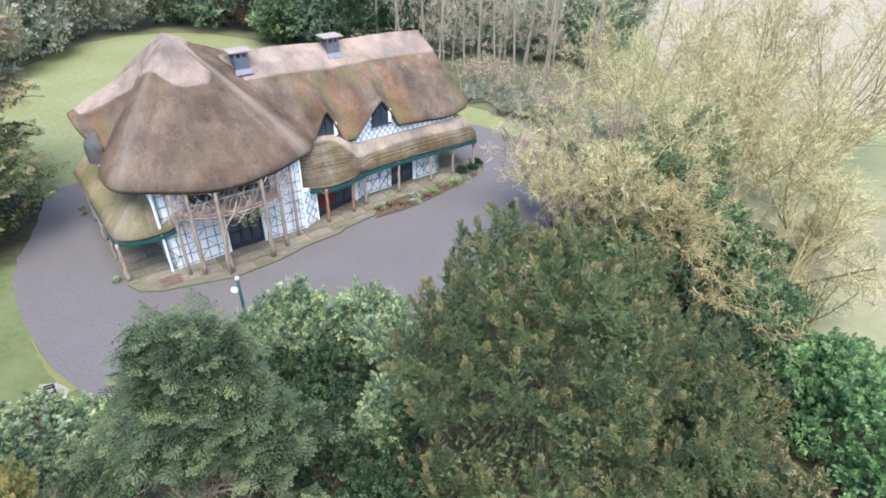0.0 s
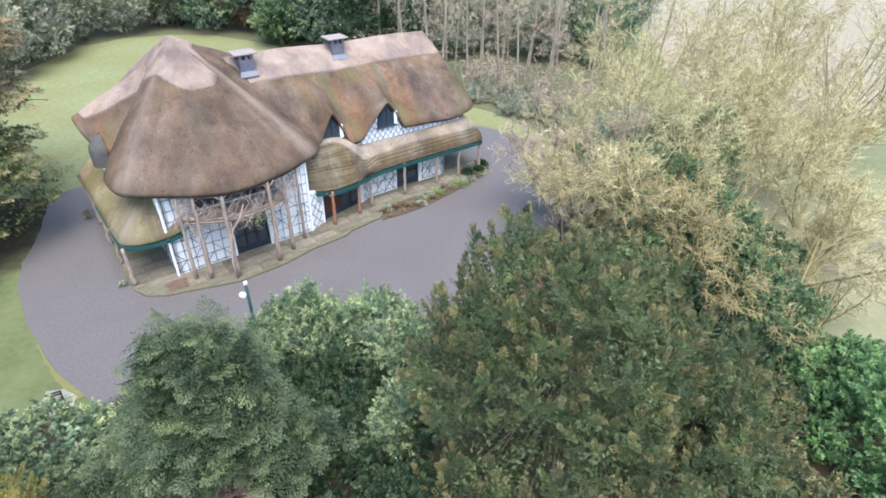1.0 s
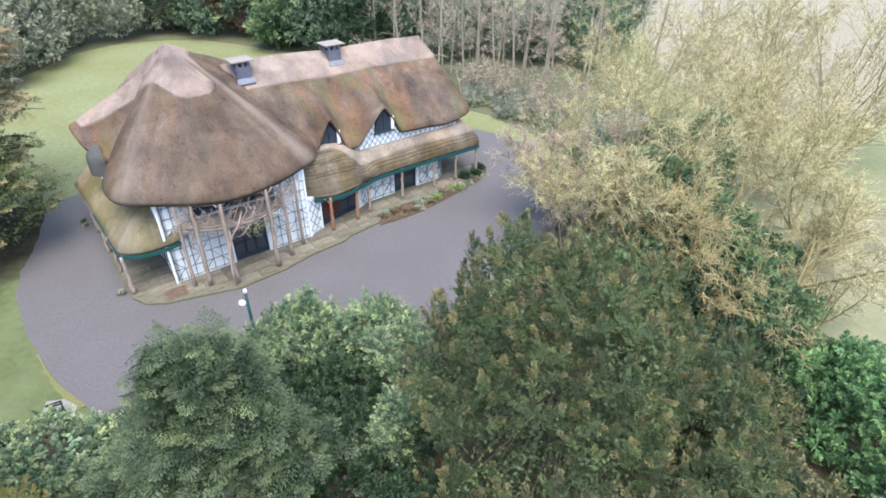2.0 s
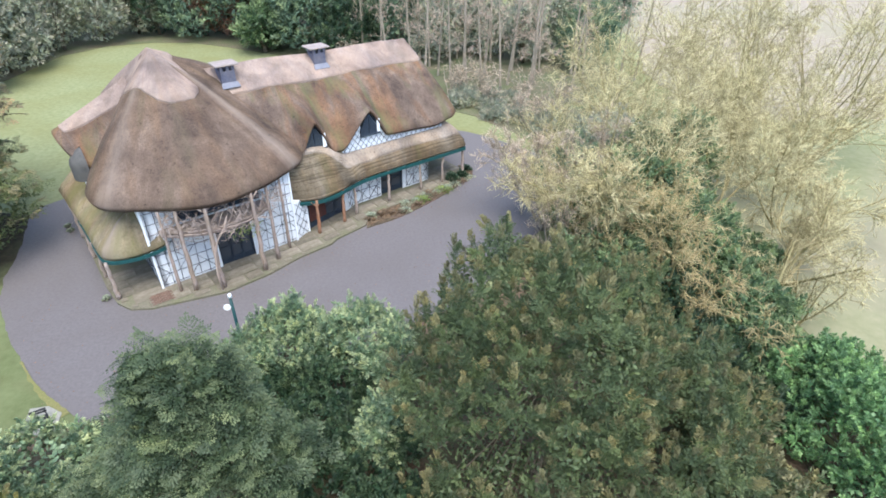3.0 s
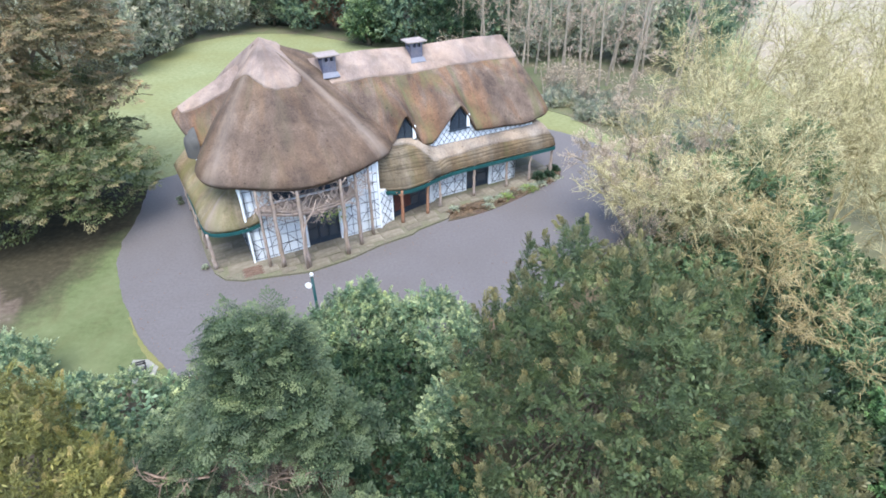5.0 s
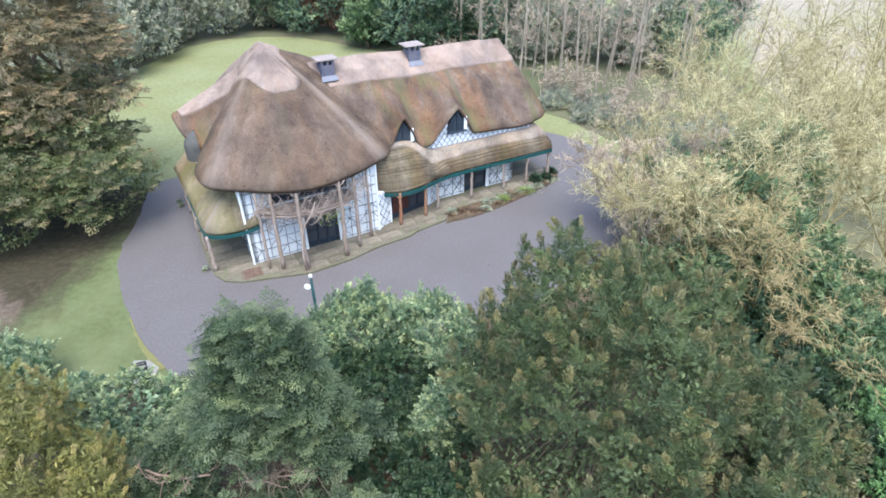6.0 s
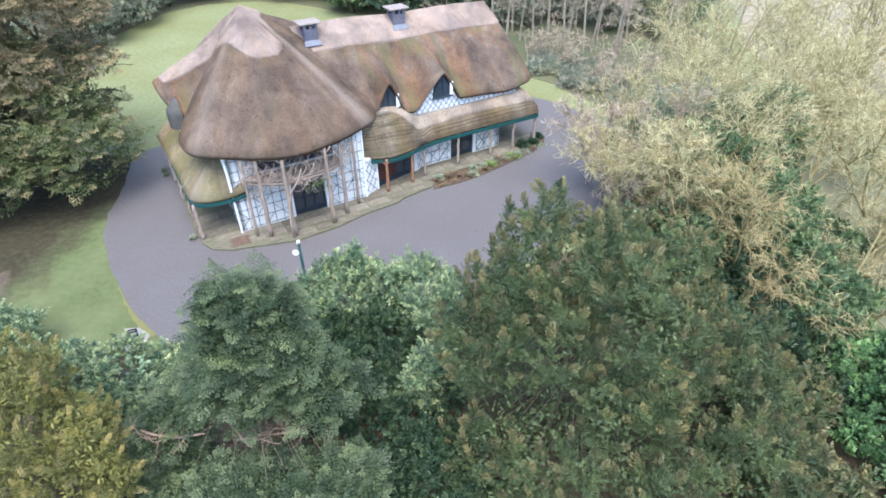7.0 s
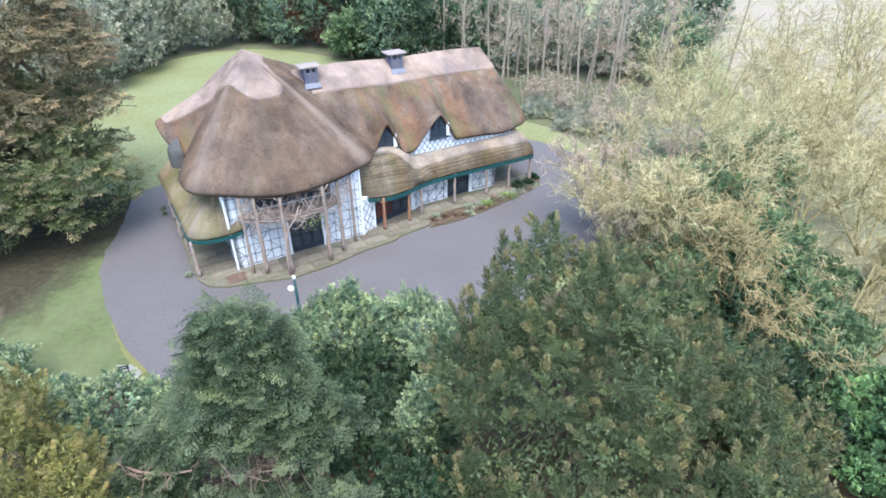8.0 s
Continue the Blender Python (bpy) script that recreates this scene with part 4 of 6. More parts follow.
def wall_run(a, b, z0, z1, openings=(), thick=0.3):
    """An upright wall from a to b in plan with openings (start, end, sill, head) along it."""
    a, b = Vector(a), Vector(b)
    d = (b - a).normalized()
    length = (b - a).length
    bm = bmesh.new()
    inner = Vector((-d.y, d.x)) * thick / 2
    pos = 0.0
    pieces = []
    for o0, o1, s, h in sorted(openings):
        pieces += [(pos, o0, z0, z1), (o0, o1, h, z1)]
        if s > z0:
            pieces.append((o0, o1, z0, s))
        pos = o1
    pieces.append((pos, length, z0, z1))
    for p, q, lo, hi in pieces:
        if q - p > 0.01 and hi - lo > 0.01:
            s, e = a + d * p + inner, a + d * q + inner
            plank_between(bm, s[:], e[:], lo, hi, thick)
    return bm


def eave_base(u):
    return 4.78 + 0.12 * math.sin(u * 0.9)


def dormer_lift(u):
    """Lift of the eave over the two pointed dormer windows."""
    z = 0.0
    for c, wl_, wr_, a in ((10.55, 1.08, 1.12, 2.05), (14.4, 2.1, 1.25, 1.9)):
        x = abs(u - c) / (wl_ if u < c else wr_)
        if x < 1:
            z += a * (0.55 * math.cos(math.pi / 2 * x) ** 1.3 + 0.45 * (1 - x) ** 1.15)
    return z


def eave_main(u):
    return eave_base(u) + dormer_lift(u)


part("wall", wall_run((0, 0.25), (7.95, 0.25), WALL_Z, 3.5, [(3.3, 5.3, WALL_Z, 2.45)]), LIMEWASH, cottage, "white limewashed front wall")
part("wall", wall_run((0, 0.25), (7.95, 0.25), 3.5, 5.35, [(1.5, 6.1, 3.62, 5.2)]), LIMEWASH, cottage, "white upper wall behind the balcony")
part("wall", wall_run((0.0, 13.0), (0.0, 0.25), WALL_Z, 5.2), LIMEWASH, cottage)
part("wall", wall_run((7.95, 0.25), (9.0, 0.78), WALL_Z, 2.6), LIMEWASH, cottage)
part("wall", wall_run((9.0, 0.78), (12.35, 1.62), WALL_Z, 2.6, [(0.08, 3.2, WALL_Z, 2.2)]), LIMEWASH, cottage, "white porch wall round a wide dark doorway")
part("wall", wall_run((12.35, 1.62), (12.9, 1.95), WALL_Z, 2.6), LIMEWASH, cottage)
main_wall = wall_run((12.9, 1.95), (19.3, 1.95), WALL_Z, 4.5, [(2.3, 4.15, WALL_Z, 2.15)])
part("wall", main_wall, LIMEWASH, cottage, "white limewashed wall behind the veranda")
for lo_u, hi_u in ((8.6, 12.2), (12.2, 20.3)):
    bm = bmesh.new()
    u = lo_u
    while u < hi_u - 0.05:
        w0 = 9.8 < u + 0.06 < 11.25 or 13.72 < u + 0.06 < 15.1
        top = 4.98 if w0 else eave_main(u + 0.06) - 0.3
        plank_between(bm, (u, 1.9), (u + 0.12, 1.9), 4.1, max(top, 4.35), 0.3)
        u += 0.12
    bmesh.ops.remove_doubles(bm, verts=bm.verts, dist=0.001)
    part("gable_wall", bm, LIMEWASH, cottage, "white upper wall under the dormer thatch")
part("wall", wall_run((19.3, 1.95), (19.3, 11.3), WALL_Z, 4.5), LIMEWASH, cottage)
part("wall", wall_run((20.4, 2.2), (20.4, 11.3), 3.0, 4.7), LIMEWASH, cottage)
part("wall", wall_run((20.4, 11.3), (0.3, 11.3), WALL_Z, 4.6), LIMEWASH, cottage)
part("gable_wall", wall_run((-1.25, 8.9), (-1.25, 6.7), 3.2, 5.9), LIMEWASH, cottage)


def opening_fill(a, b, z0, z1, leaves, material, name="door", glazed=True):
    """Door leaves or a casement set back in an opening from a to b."""
    a, b = Vector(a), Vector(b)
    d = (b - a).normalized()
    n = Vector((-d.y, d.x))
    back = n * 0.16
    bm = bmesh.new()
    plank_between(bm, (a + back)[:], (b + back)[:], z1 - 0.08, z1, 0.1)
    for p in (a + d * 0.04, b - d * 0.04):
        plank_between(bm, (p + back - d * 0.04)[:], (p + back + d * 0.04)[:], z0, z1 - 0.08, 0.1)
    frame_ob = part("door_frame" if name == "door" else "window", bm, material, cottage)
    w = ((b - a).length - 0.16) / leaves
    for i in range(leaves):
        s = a + d * (0.08 + i * w) + back
        e = s + d * w
        bm = bmesh.new()
        st = 0.07
        zlo, zhi = z0 + 0.01, z1 - 0.085
        for p, q, lo, hi in ((0.005, st, zlo, zhi), (w - st, w - 0.005, zlo, zhi), (st, w - st, zlo, zlo + (0.35 if name == "door" else st)), (st, w - st, zhi - st, zhi), (st, w - st, (zlo + zhi) / 2 - 0.02, (zlo + zhi) / 2 + 0.02)):
            plank_between(bm, (s + d * p)[:], (s + d * q)[:], lo, hi, 0.05)
        part(name + "_leaf" if name == "door" else "casement", bm, material, frame_ob)
        bm = bmesh.new()
        plank_between(bm, (s + d * st + n * 0.01)[:], (e - d * st + n * 0.01)[:], zlo + 0.02, zhi - 0.02, 0.012)
        part("pane", bm, GLASS, frame_ob)
    return frame_ob


opening_fill((3.3, 0.25), (5.3, 0.25), WALL_Z, 2.45, 3, DARK_DOOR)
opening_fill((1.5, 0.25), (6.1, 0.25), 3.62, 5.2, 6, DARK_DOOR, "window")
pd = (Vector((12.35, 1.62)) - Vector((9.0, 0.78))).normalized()
q0 = Vector((9.0, 0.78)) + pd * 0.08
q1 = Vector((9.0, 0.78)) + pd * 3.2
opening_fill(q0[:], q1[:], WALL_Z, 2.2, 4, DARK_DOOR)
opening_fill((15.2, 1.95), (17.05, 1.95), WALL_Z, 2.15, 2, DARK_DOOR)
bm = bmesh.new()
for k in (0, 1):
    s = q0 + pd * (0.15 + 0.7 * k)
    plank_between(bm, (s + Vector((0.0, 0.1)))[:], (s + pd * 0.6 + Vector((0.0, 0.1)))[:], 0.6, 1.9, 0.02)
part("door_panel", bm, RED_DOOR, cottage, "dull red inner panels of the porch door")


def arched_window(u0, u1, z0, apex, v):
    """A pointed dormer window with a dark frame, one mullion and white leading side."""
    mid = (u0 + u1) / 2
    bm = bmesh.new()

    def head(x):
        return z0 + (apex - z0) * (1 - abs((x - mid) / (mid - u0)) ** 1.7) * 0.75 + (apex - z0) * 0.25
    xs = np.linspace(u0, u1, 13)
    for a, b in zip(xs[:-1], xs[1:]):
        lo = [bm.verts.new(p) for p in ((a, v, head(a) - 0.08), (b, v, head(b) - 0.08), (b, v, head(b)), (a, v, head(a)))]
        hi = [bm.verts.new(p.co + Vector((0, 0.09, 0))) for p in lo]
        bm.faces.new(lo)
        bm.faces.new(hi[::-1])
        bm.faces.new((lo[0], hi[0], hi[1], lo[1]))
        bm.faces.new((lo[3], lo[2], hi[2], hi[3]))
    for p in (u0, mid - 0.035, u1 - 0.07):
        plank_between(bm, (p, v + 0.045), (p + 0.07, v + 0.045), z0, head(p + 0.035) - 0.04, 0.09)
    frame_ob = part("window", bm, DARK_DOOR, cottage, "dark pointed dormer window frame")
    part("window_sill", box(u0 - 0.08, v - 0.08, z0 - 0.07, u1 + 0.08, v + 0.12, z0, 0.015), DARK_DOOR, frame_ob)
    for a, b in ((u0 + 0.07, mid - 0.035), (mid + 0.035, u1 - 0.07)):
        bm = bmesh.new()
        vs = [bm.verts.new((a, v + 0.05, z0)), bm.verts.new((b, v + 0.05, z0)), bm.verts.new((b, v + 0.05, head(b) - 0.06)), bm.verts.new((a, v + 0.05, head(a) - 0.06))]
        back = [bm.verts.new(p.co + Vector((0, 0.012, 0))) for p in vs]
        bm.faces.new(vs)
        bm.faces.new(back[::-1])
        part("pane", bm, GLASS, frame_ob)
    for a, b in ((u0 + 0.07, mid - 0.035), (mid + 0.035, u1 - 0.07)):
        for z in np.arange(z0 + 0.3, apex - 0.35, 0.3):
            part("glazing_bar", box(a, v + 0.035, z, b, v + 0.05, z + 0.015), DARK_DOOR, frame_ob)
        part("glazing_bar", box((a + b) / 2 - 0.008, v + 0.03, z0, (a + b) / 2 + 0.008, v + 0.048, min(head(a), head(b)) - 0.06), DARK_DOOR, frame_ob)


arched_window(9.8, 11.25, 4.95, 6.5, 1.66)
arched_window(13.72, 15.1, 4.98, 6.4, 1.66)
part("window_shutter", box(11.02, 1.56, 5.0, 11.22, 1.65, 5.85, 0.01), LIMEWASH, cottage, "white side of the dormer window")
part("window_shutter", box(14.92, 1.56, 5.04, 15.12, 1.65, 5.9, 0.01), LIMEWASH, cottage, "white side of the dormer window")


# rustic stick lattice on the white walls
def lattice(a, b, z0, z1, step, diamond, seed, skip=None, top=None, off=0.035):
    rng = np.random.default_rng(seed)
    a, b = np.array(a, float), np.array(b, float)
    length = np.linalg.norm(b - a)
    d = (b - a) / length
    n = np.array([d[1], -d[0]]) * off
    p0, p1 = [], []

    def at(s, z):
        q = a + d * s + n
        return (q[0], q[1], z)

    def ok(s, z):
        return 0 <= s <= length and z0 <= z <= (top(s) if top else z1) and not (skip and skip(s, z))

    def stroke(s0, za, s1, zb):
        k = max(2, int(math.hypot(s1 - s0, zb - za) / 0.16))
        for i in range(k):
            f0, f1 = i / k, (i + 1) / k
            m = (s0 + (s1 - s0) * (f0 + f1) / 2, za + (zb - za) * (f0 + f1) / 2)
            if ok(*m):
                j = rng.normal(0, 0.01, 4)
                p0.append(at(s0 + (s1 - s0) * f0 + j[0], za + (zb - za) * f0 + j[1]))
                p1.append(at(s0 + (s1 - s0) * f1 + j[2], za + (zb - za) * f1 + j[3]))
    h = z1 - z0
    if diamond:
        for s in np.arange(-h, length + h, step):
            stroke(s, z0, s + h * 0.8, z1)
            stroke(s, z0, s - h * 0.8, z1)
    else:
        for s in np.arange(0.05, length, step):
            stroke(s, z0, s + rng.normal(0, 0.03), z1)
        for z in np.arange(z0 + 0.1, z1, step * 1.25):
            stroke(0, z, length, z + rng.normal(0, 0.03))
        for s in np.arange(0, length, step):
            for z in np.arange(z0 + 0.1, z1 - 0.3, step * 1.25):
                if rng.random() < 0.45:
                    e = 1 if rng.random() < 0.5 else -1
                    stroke(s + (0 if e > 0 else step), z, s + (step if e > 0 else 0), z + step * 1.25)
    if p0:
        r = rng.uniform(0.011, 0.02, len(p0))
        tagged(part("lattice", sticks("lattice", p0, p1, r, r, 5), STICK, cottage, "dark rustic stick lattice"), kind="stuff")


lattice((0.05, 0.25), (7.9, 0.25), 0.2, 5.3, 0.5, False, 3, skip=lambda s, z: (3.1 < s < 5.4 and z < 2.6) or (1.45 < s < 6.1 and z > 3.5))
lattice((7.95, 0.25), (9.0, 0.78), 0.2, 2.55, 0.55, True, 4)
lattice((12.35, 1.62), (12.9, 1.95), 0.2, 2.3, 0.5, True, 5)
lattice((12.95, 1.95), (19.25, 1.95), 0.2, 2.4, 0.85, True, 66, skip=lambda s, z: 2.15 < s < 4.3)
lattice((12.95, 1.95), (19.25, 1.95), 0.2, 2.4, 0.62, False, 6, skip=lambda s, z: 2.15 < s < 4.3)
lattice((11.5, 1.75), (20.3, 1.75), 4.0, 5.6, 0.4, True, 7, skip=lambda s, z: 2.2 < s < 3.7 and z > 4.95, top=lambda s: eave_main(11.5 + s) - 0.3)
lattice((0.0, 12.9), (0.0, 0.35), 0.3, 2.6, 0.6, False, 8)

# corner boards
for x, y, h in ((0.0, 0.22, 5.2), (7.93, 0.2, 5.1), (8.98, 0.74, 2.4)):
    part("corner_post", box(x - 0.06, y - 0.05, WALL_Z, x + 0.06, y + 0.07, h, 0.012), LIMEWASH, cottage)
part("wall_lantern", box(7.15, 0.1, 3.55, 7.55, 0.26, 4.2, 0.03), WHITE_PAINT, cottage, "white framed panel on the front wall")


# thatch
def slope(t):
    return t + 0.045 * math.sin(math.pi * t)


N = 200
front = [(u, 1.42 - 0.06 * math.sin(u * 2), eave_base(u)) for u in np.linspace(4.4, 20.4, 150)]
end = smooth_line([(20.5, 1.42, 4.8), (21.6, 1.75, 4.88), (22.2, 2.9, 4.9), (22.25, 6.5, 5.0), (22.2, 9.8, 4.9), (21.4, 11.6, 4.8), (19.5, 12.0, 4.8)], 40)
back = [(u, 12.0, 4.8) for u in np.linspace(19.0, 3.0, 24)]
eave = np.array([*front, *end, *back])
lift = np.array([dormer_lift(p[0]) if p[1] < 1.6 else 0.0 for p in eave])
u_ridge = np.clip(eave[:, 0], 4.2, 20.6)
ridge = np.stack([u_ridge, np.full(len(eave), 6.5), 9.32 - 0.018 * (u_ridge - 9) + 0.05 * np.sin(u_ridge * 0.8)], 1)
main_roof = part("thatch_roof", thatch_roof(eave, ridge, slope, 0.3, 18, 0.09, 1, swell=lift), THATCH, cottage, "brown weathered straw thatch")
part("ridge_cap", ridge_cap(eave, ridge, slope, lambda s: 0.69 + 0.01 * noise.noise(Vector((s * 40, 0.3, 0.7)))), RIDGE_THATCH, main_roof, "pale pinkish ridge layer")

outline = [(3.9, 14.6, 5.4), (0.9, 14.3, 5.4), (-0.1, 12.8, 5.4), (0.15, 9.6, 5.4), (-0.55, 6.4, 5.42), (-1.3, 4.5, 5.42), (-1.72, 2.7, 5.45), (-1.55, 1.2, 5.48), (-0.88, 0.25, 5.5), (0.15, -0.45, 5.5), (1.4, -1.3, 5.5), (2.7, -1.93, 5.5), (4.0, -1.98, 5.48), (5.25, -1.62, 5.42), (6.25, -1.2, 5.35), (8.1, -0.03, 5.2), (9.1, 0.75, 5.1), (9.75, 1.9, 5.25), (10.4, 4.0, 6.2), (11.0, 6.5, 7.2), (10.0, 12.4, 6.5), (8.0, 14.2, 5.4), (3.9, 14.6, 5.4)]
eave = smooth_line(outline, N)
ridge = np.stack([np.full(N, 3.95), np.clip(eave[:, 1], 7.5, 7.9), np.full(N, 10.62)], 1)


def hood_slope(t):
    return t + 0.1 * math.sin(math.pi * t) * (1 - t) ** 0.8 - 0.012 * math.sin(2 * math.pi * t)


def hood_cap_edge(s):
    """Share of the slope at which the hood's pale cap ends: lowest down the middle of the front."""
    t = np.interp(s * 199, [24.3, 36.4, 42.5, 48.6, 60.7, 70.8, 74.8, 79.9, 84.9, 91.0, 103.1, 109.1, 115.2, 121.3, 129.3], [0.36, 0.43, 0.5, 0.56, 0.64, 0.69, 0.69, 0.655, 0.61, 0.58, 0.575, 0.6, 0.67, 0.78, 0.85])
    return t + 0.008 * noise.noise(Vector((s * 40, 0.3, 0.1)))


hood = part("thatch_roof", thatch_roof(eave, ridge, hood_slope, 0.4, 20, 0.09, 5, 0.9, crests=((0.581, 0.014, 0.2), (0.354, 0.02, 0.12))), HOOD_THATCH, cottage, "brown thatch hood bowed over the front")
part("ridge_cap", ridge_cap(eave, ridge, hood_slope, lambda s: hood_cap_edge(s)), RIDGE_THATCH, hood, "pale pinkish ridge layer")

# side gablet
ge = smooth_line([(2.4, 5.0, 5.5), (0.2, 5.1, 5.45), (-0.6, 5.3, 5.6), (-1.25, 5.6, 6.1), (-1.75, 6.5, 6.75), (-1.9, 7.8, 7.05), (-1.75, 9.1, 6.75), (-1.25, 10.0, 6.1), (-0.6, 10.2, 5.6), (0.2, 10.4, 5.4), (2.4, 10.4, 5.5)], 70)
gu = np.clip(ge[:, 0], -1.35, 2.4)
gr = np.stack([gu, np.full(70, 7.8), 7.35 + 0.5 * (gu + 1.35)], 1)
gablet = part("thatch_roof", thatch_roof(ge, gr, slope, 0.36, 10, 0.05, 9), THATCH, cottage, "thatched side gablet over an end window")
part("ridge_cap", ridge_cap(ge, gr, slope, lambda s: 0.74), RIDGE_THATCH, gablet, "pale pinkish ridge layer")
bm = bmesh.new()
rings = []
for k in range(9):
    z = 4.9 + 1.7 * k / 8
    w = 1.0 if k < 5 else math.cos((k - 4) / 4.3 * math.pi / 2)
    rings.append([bm.verts.new((-0.98 - 0.78 * w * math.sin(a), 6.0 + 0.75 * w * math.cos(a), z)) for a in np.linspace(0, math.pi, 13)])
for lo, hi in zip(rings[:-1], rings[1:]):
    for i in range(12):
        bm.faces.new((lo[i], lo[i + 1], hi[i + 1], hi[i])).smooth = True
part("bay", bm, GREY_BOARD, cottage, "rounded grey bay under the side gablet")

# low veranda roofs
ve = smooth_line([(0.75, -0.1, 3.05), (0.2, 0.02, 2.86), (-0.6, 0.18, 2.74), (-1.4, 0.42, 2.7), (-1.95, 0.8, 2.7), (-2.2, 1.6, 2.7), (-2.3, 5.0, 2.7), (-2.6, 10.6, 2.7)], 70)
vr = np.stack([np.clip(ve[:, 0], -0.35, 0.1), np.clip(ve[:, 1], 1.7, 10.9), np.full(70, 4.35)], 1)


def low_slope(t):
    return t + 0.1 * math.sin(math.pi * t)


def veranda_slope(t):
    """Steep at the eave, nearly flat towards the wall."""
    return 1 - (1 - t) ** 1.75


part("veranda_roof", thatch_roof(ve, vr, low_slope, 0.3, 9, 0.06, 13, 0.5, crests=((0.22, 0.05, 0.22),)), MOSS_THATCH, cottage, "mossy straw-coloured veranda thatch")
pe = smooth_line([(7.9, 1.05, 2.7), (8.5, 0.55, 2.7), (9.3, 0.12, 2.7), (10.0, 0.0, 2.7), (10.9, 0.12, 2.7), (11.7, 0.36, 2.7), (12.8, 0.68, 2.7), (14.2, 0.85, 2.7), (17.8, 0.85, 2.7), (21.5, 0.82, 2.7), (22.0, 1.0, 2.7), (22.2, 2.0, 2.7), (22.3, 6.0, 2.7), (22.3, 11.0, 2.7)], 160)
PORCH_SWELL = ((0.1, 0.05, 0.4), (0.19, 0.025, -0.25))
pu = np.clip(pe[:, 0], 8.3, 20.7)
lift = np.array([0.8 / (1 + math.exp((x - 12.15) / 0.22)) for x in pu])
pr = np.stack([pu, np.maximum(np.clip(pe[:, 1], 2.15, 11.0), 2.15), 4.15 + lift], 1)
part("veranda_roof", thatch_roof(pe, pr, veranda_slope, 0.3, 13, 0.07, 17, 0.5, ledge=0.05, crests=PORCH_SWELL), LOW_THATCH, cottage, "straw-coloured veranda thatch swelling over the porch")
# pale colour paints the highlight where this roof flattens
part("veranda_ridge", ridge_cap(pe, pr, veranda_slope, lambda s: 0.3 + 0.06 * noise.noise(Vector((s * 16, 0.4, 0.2))) + 0.42 * math.exp(-(s / 0.15) ** 4), lift=0.13, rows=5, crests=PORCH_SWELL), PALE_THATCH, cottage, "pale layer along the top of the veranda thatch, painting its highlight")


def fascia(line, drop, deep):
    """A painted board under the eave, following its rise."""
    bm = bmesh.new()
    for a, b in zip(line[:-1], line[1:]):
        za = (a[2] + b[2]) / 2 - drop
        plank_between(bm, (a[0], a[1] + 0.05), (b[0], b[1] + 0.05), za - deep, za, 0.06)
    part("fascia", bm, TEAL, cottage, "teal painted eaves board")


fascia(ve[:46], 0.28, 0.2)
fascia(pe[:112], 0.28, 0.24)


# posts
def post(u, v, top, r, material, seed, fork=False):
    rng = np.random.default_rng(seed)
    pts = [(u + rng.normal(0, 0.025), v + rng.normal(0, 0.025), WALL_Z - 0.02 + (top - WALL_Z) * k / 8) for k in range(9)]
    ob = part("post", limb(pts, [0.8 * r * (1.25 - 0.05 * k + rng.uniform(-0.05, 0.05)) for k in range(9)], 9, seed), material, cottage, "rustic tree-trunk post" if material is BARK else "red-brown porch post")
    if fork:
        for s in (-1, 1):
            a = Vector((u, v, top - 0.38))
            b = a + Vector((s * 0.34, 0.03, 0.34))
            part("brace", limb([a, (a + b) / 2 + Vector((0, 0, -0.05)), b], [r * 0.45, r * 0.4, r * 0.35], 6, seed + s), material, ob)


for i, (u, v, top, r, m, fk) in enumerate(((0.72, -0.55, 5.15, 0.1, BARK, False), (1.4, -0.98, 5.15, 0.13, BARK, False), (2.64, -1.62, 5.2, 0.14, BARK, True), (5.1, -1.5, 5.1, 0.14, BARK, True), (6.12, -0.95, 5.05, 0.12, BARK, False), (7.2, -0.2, 5.0, 0.1, BARK, False), (9.41, 0.1, 2.45, 0.12, RED_POST, True), (11.35, 0.4, 2.45, 0.11, RED_POST, True), (12.45, 0.75, 2.45, 0.1, BARK, False), (15.2, 0.98, 2.45, 0.11, BARK, False), (17.9, 1.0, 2.45, 0.1, BARK, False), (21.85, 1.05, 2.45, 0.13, BARK, False), (19.9, 1.0, 2.45, 0.1, BARK, False), (-2.1, 0.75, 2.45, 0.12, BARK, False), (-2.2, 3.2, 2.45, 0.11, BARK, False), (-2.3, 5.8, 2.45, 0.11, BARK, False), (-2.35, 8.6, 2.45, 0.11, BARK, False))):
    post(u, v, top, r, m, 40 + i, fk)

# balcony of branches
bal = smooth_line([(0.6, -0.35, 0), (1.4, -0.9, 0), (2.64, -1.45, 0), (3.9, -1.6, 0), (5.1, -1.38, 0), (6.2, -0.8, 0)], 40)
bm = bmesh.new()
lo = [bm.verts.new((p[0], p[1], 3.42)) for p in bal] + [bm.verts.new((6.2, 0.22, 3.42)), bm.verts.new((0.6, 0.22, 3.42))]
f = bm.faces.new(lo)
r = bmesh.ops.extrude_face_region(bm, geom=[f])
for v in r["geom"]:
    if isinstance(v, bmesh.types.BMVert):
        v.co.z += 0.16
bmesh.ops.recalc_face_normals(bm, faces=bm.faces)
balcony = part("balcony_floor", bm, BARK, cottage, "weathered timber balcony floor")
rng = np.random.default_rng(91)
p0, p1, rr = [], [], []
for z, w in ((3.56, 0.055), (3.76, 0.035), (4.98, 0.03)):
    for a, b in zip(bal[:-1], bal[1:]):
        p0.append((a[0], a[1] - 0.03, z + 0.02 * math.sin(a[0] * 5)))
        p1.append((b[0], b[1] - 0.03, z + 0.02 * math.sin(b[0] * 5)))
        rr.append(w)
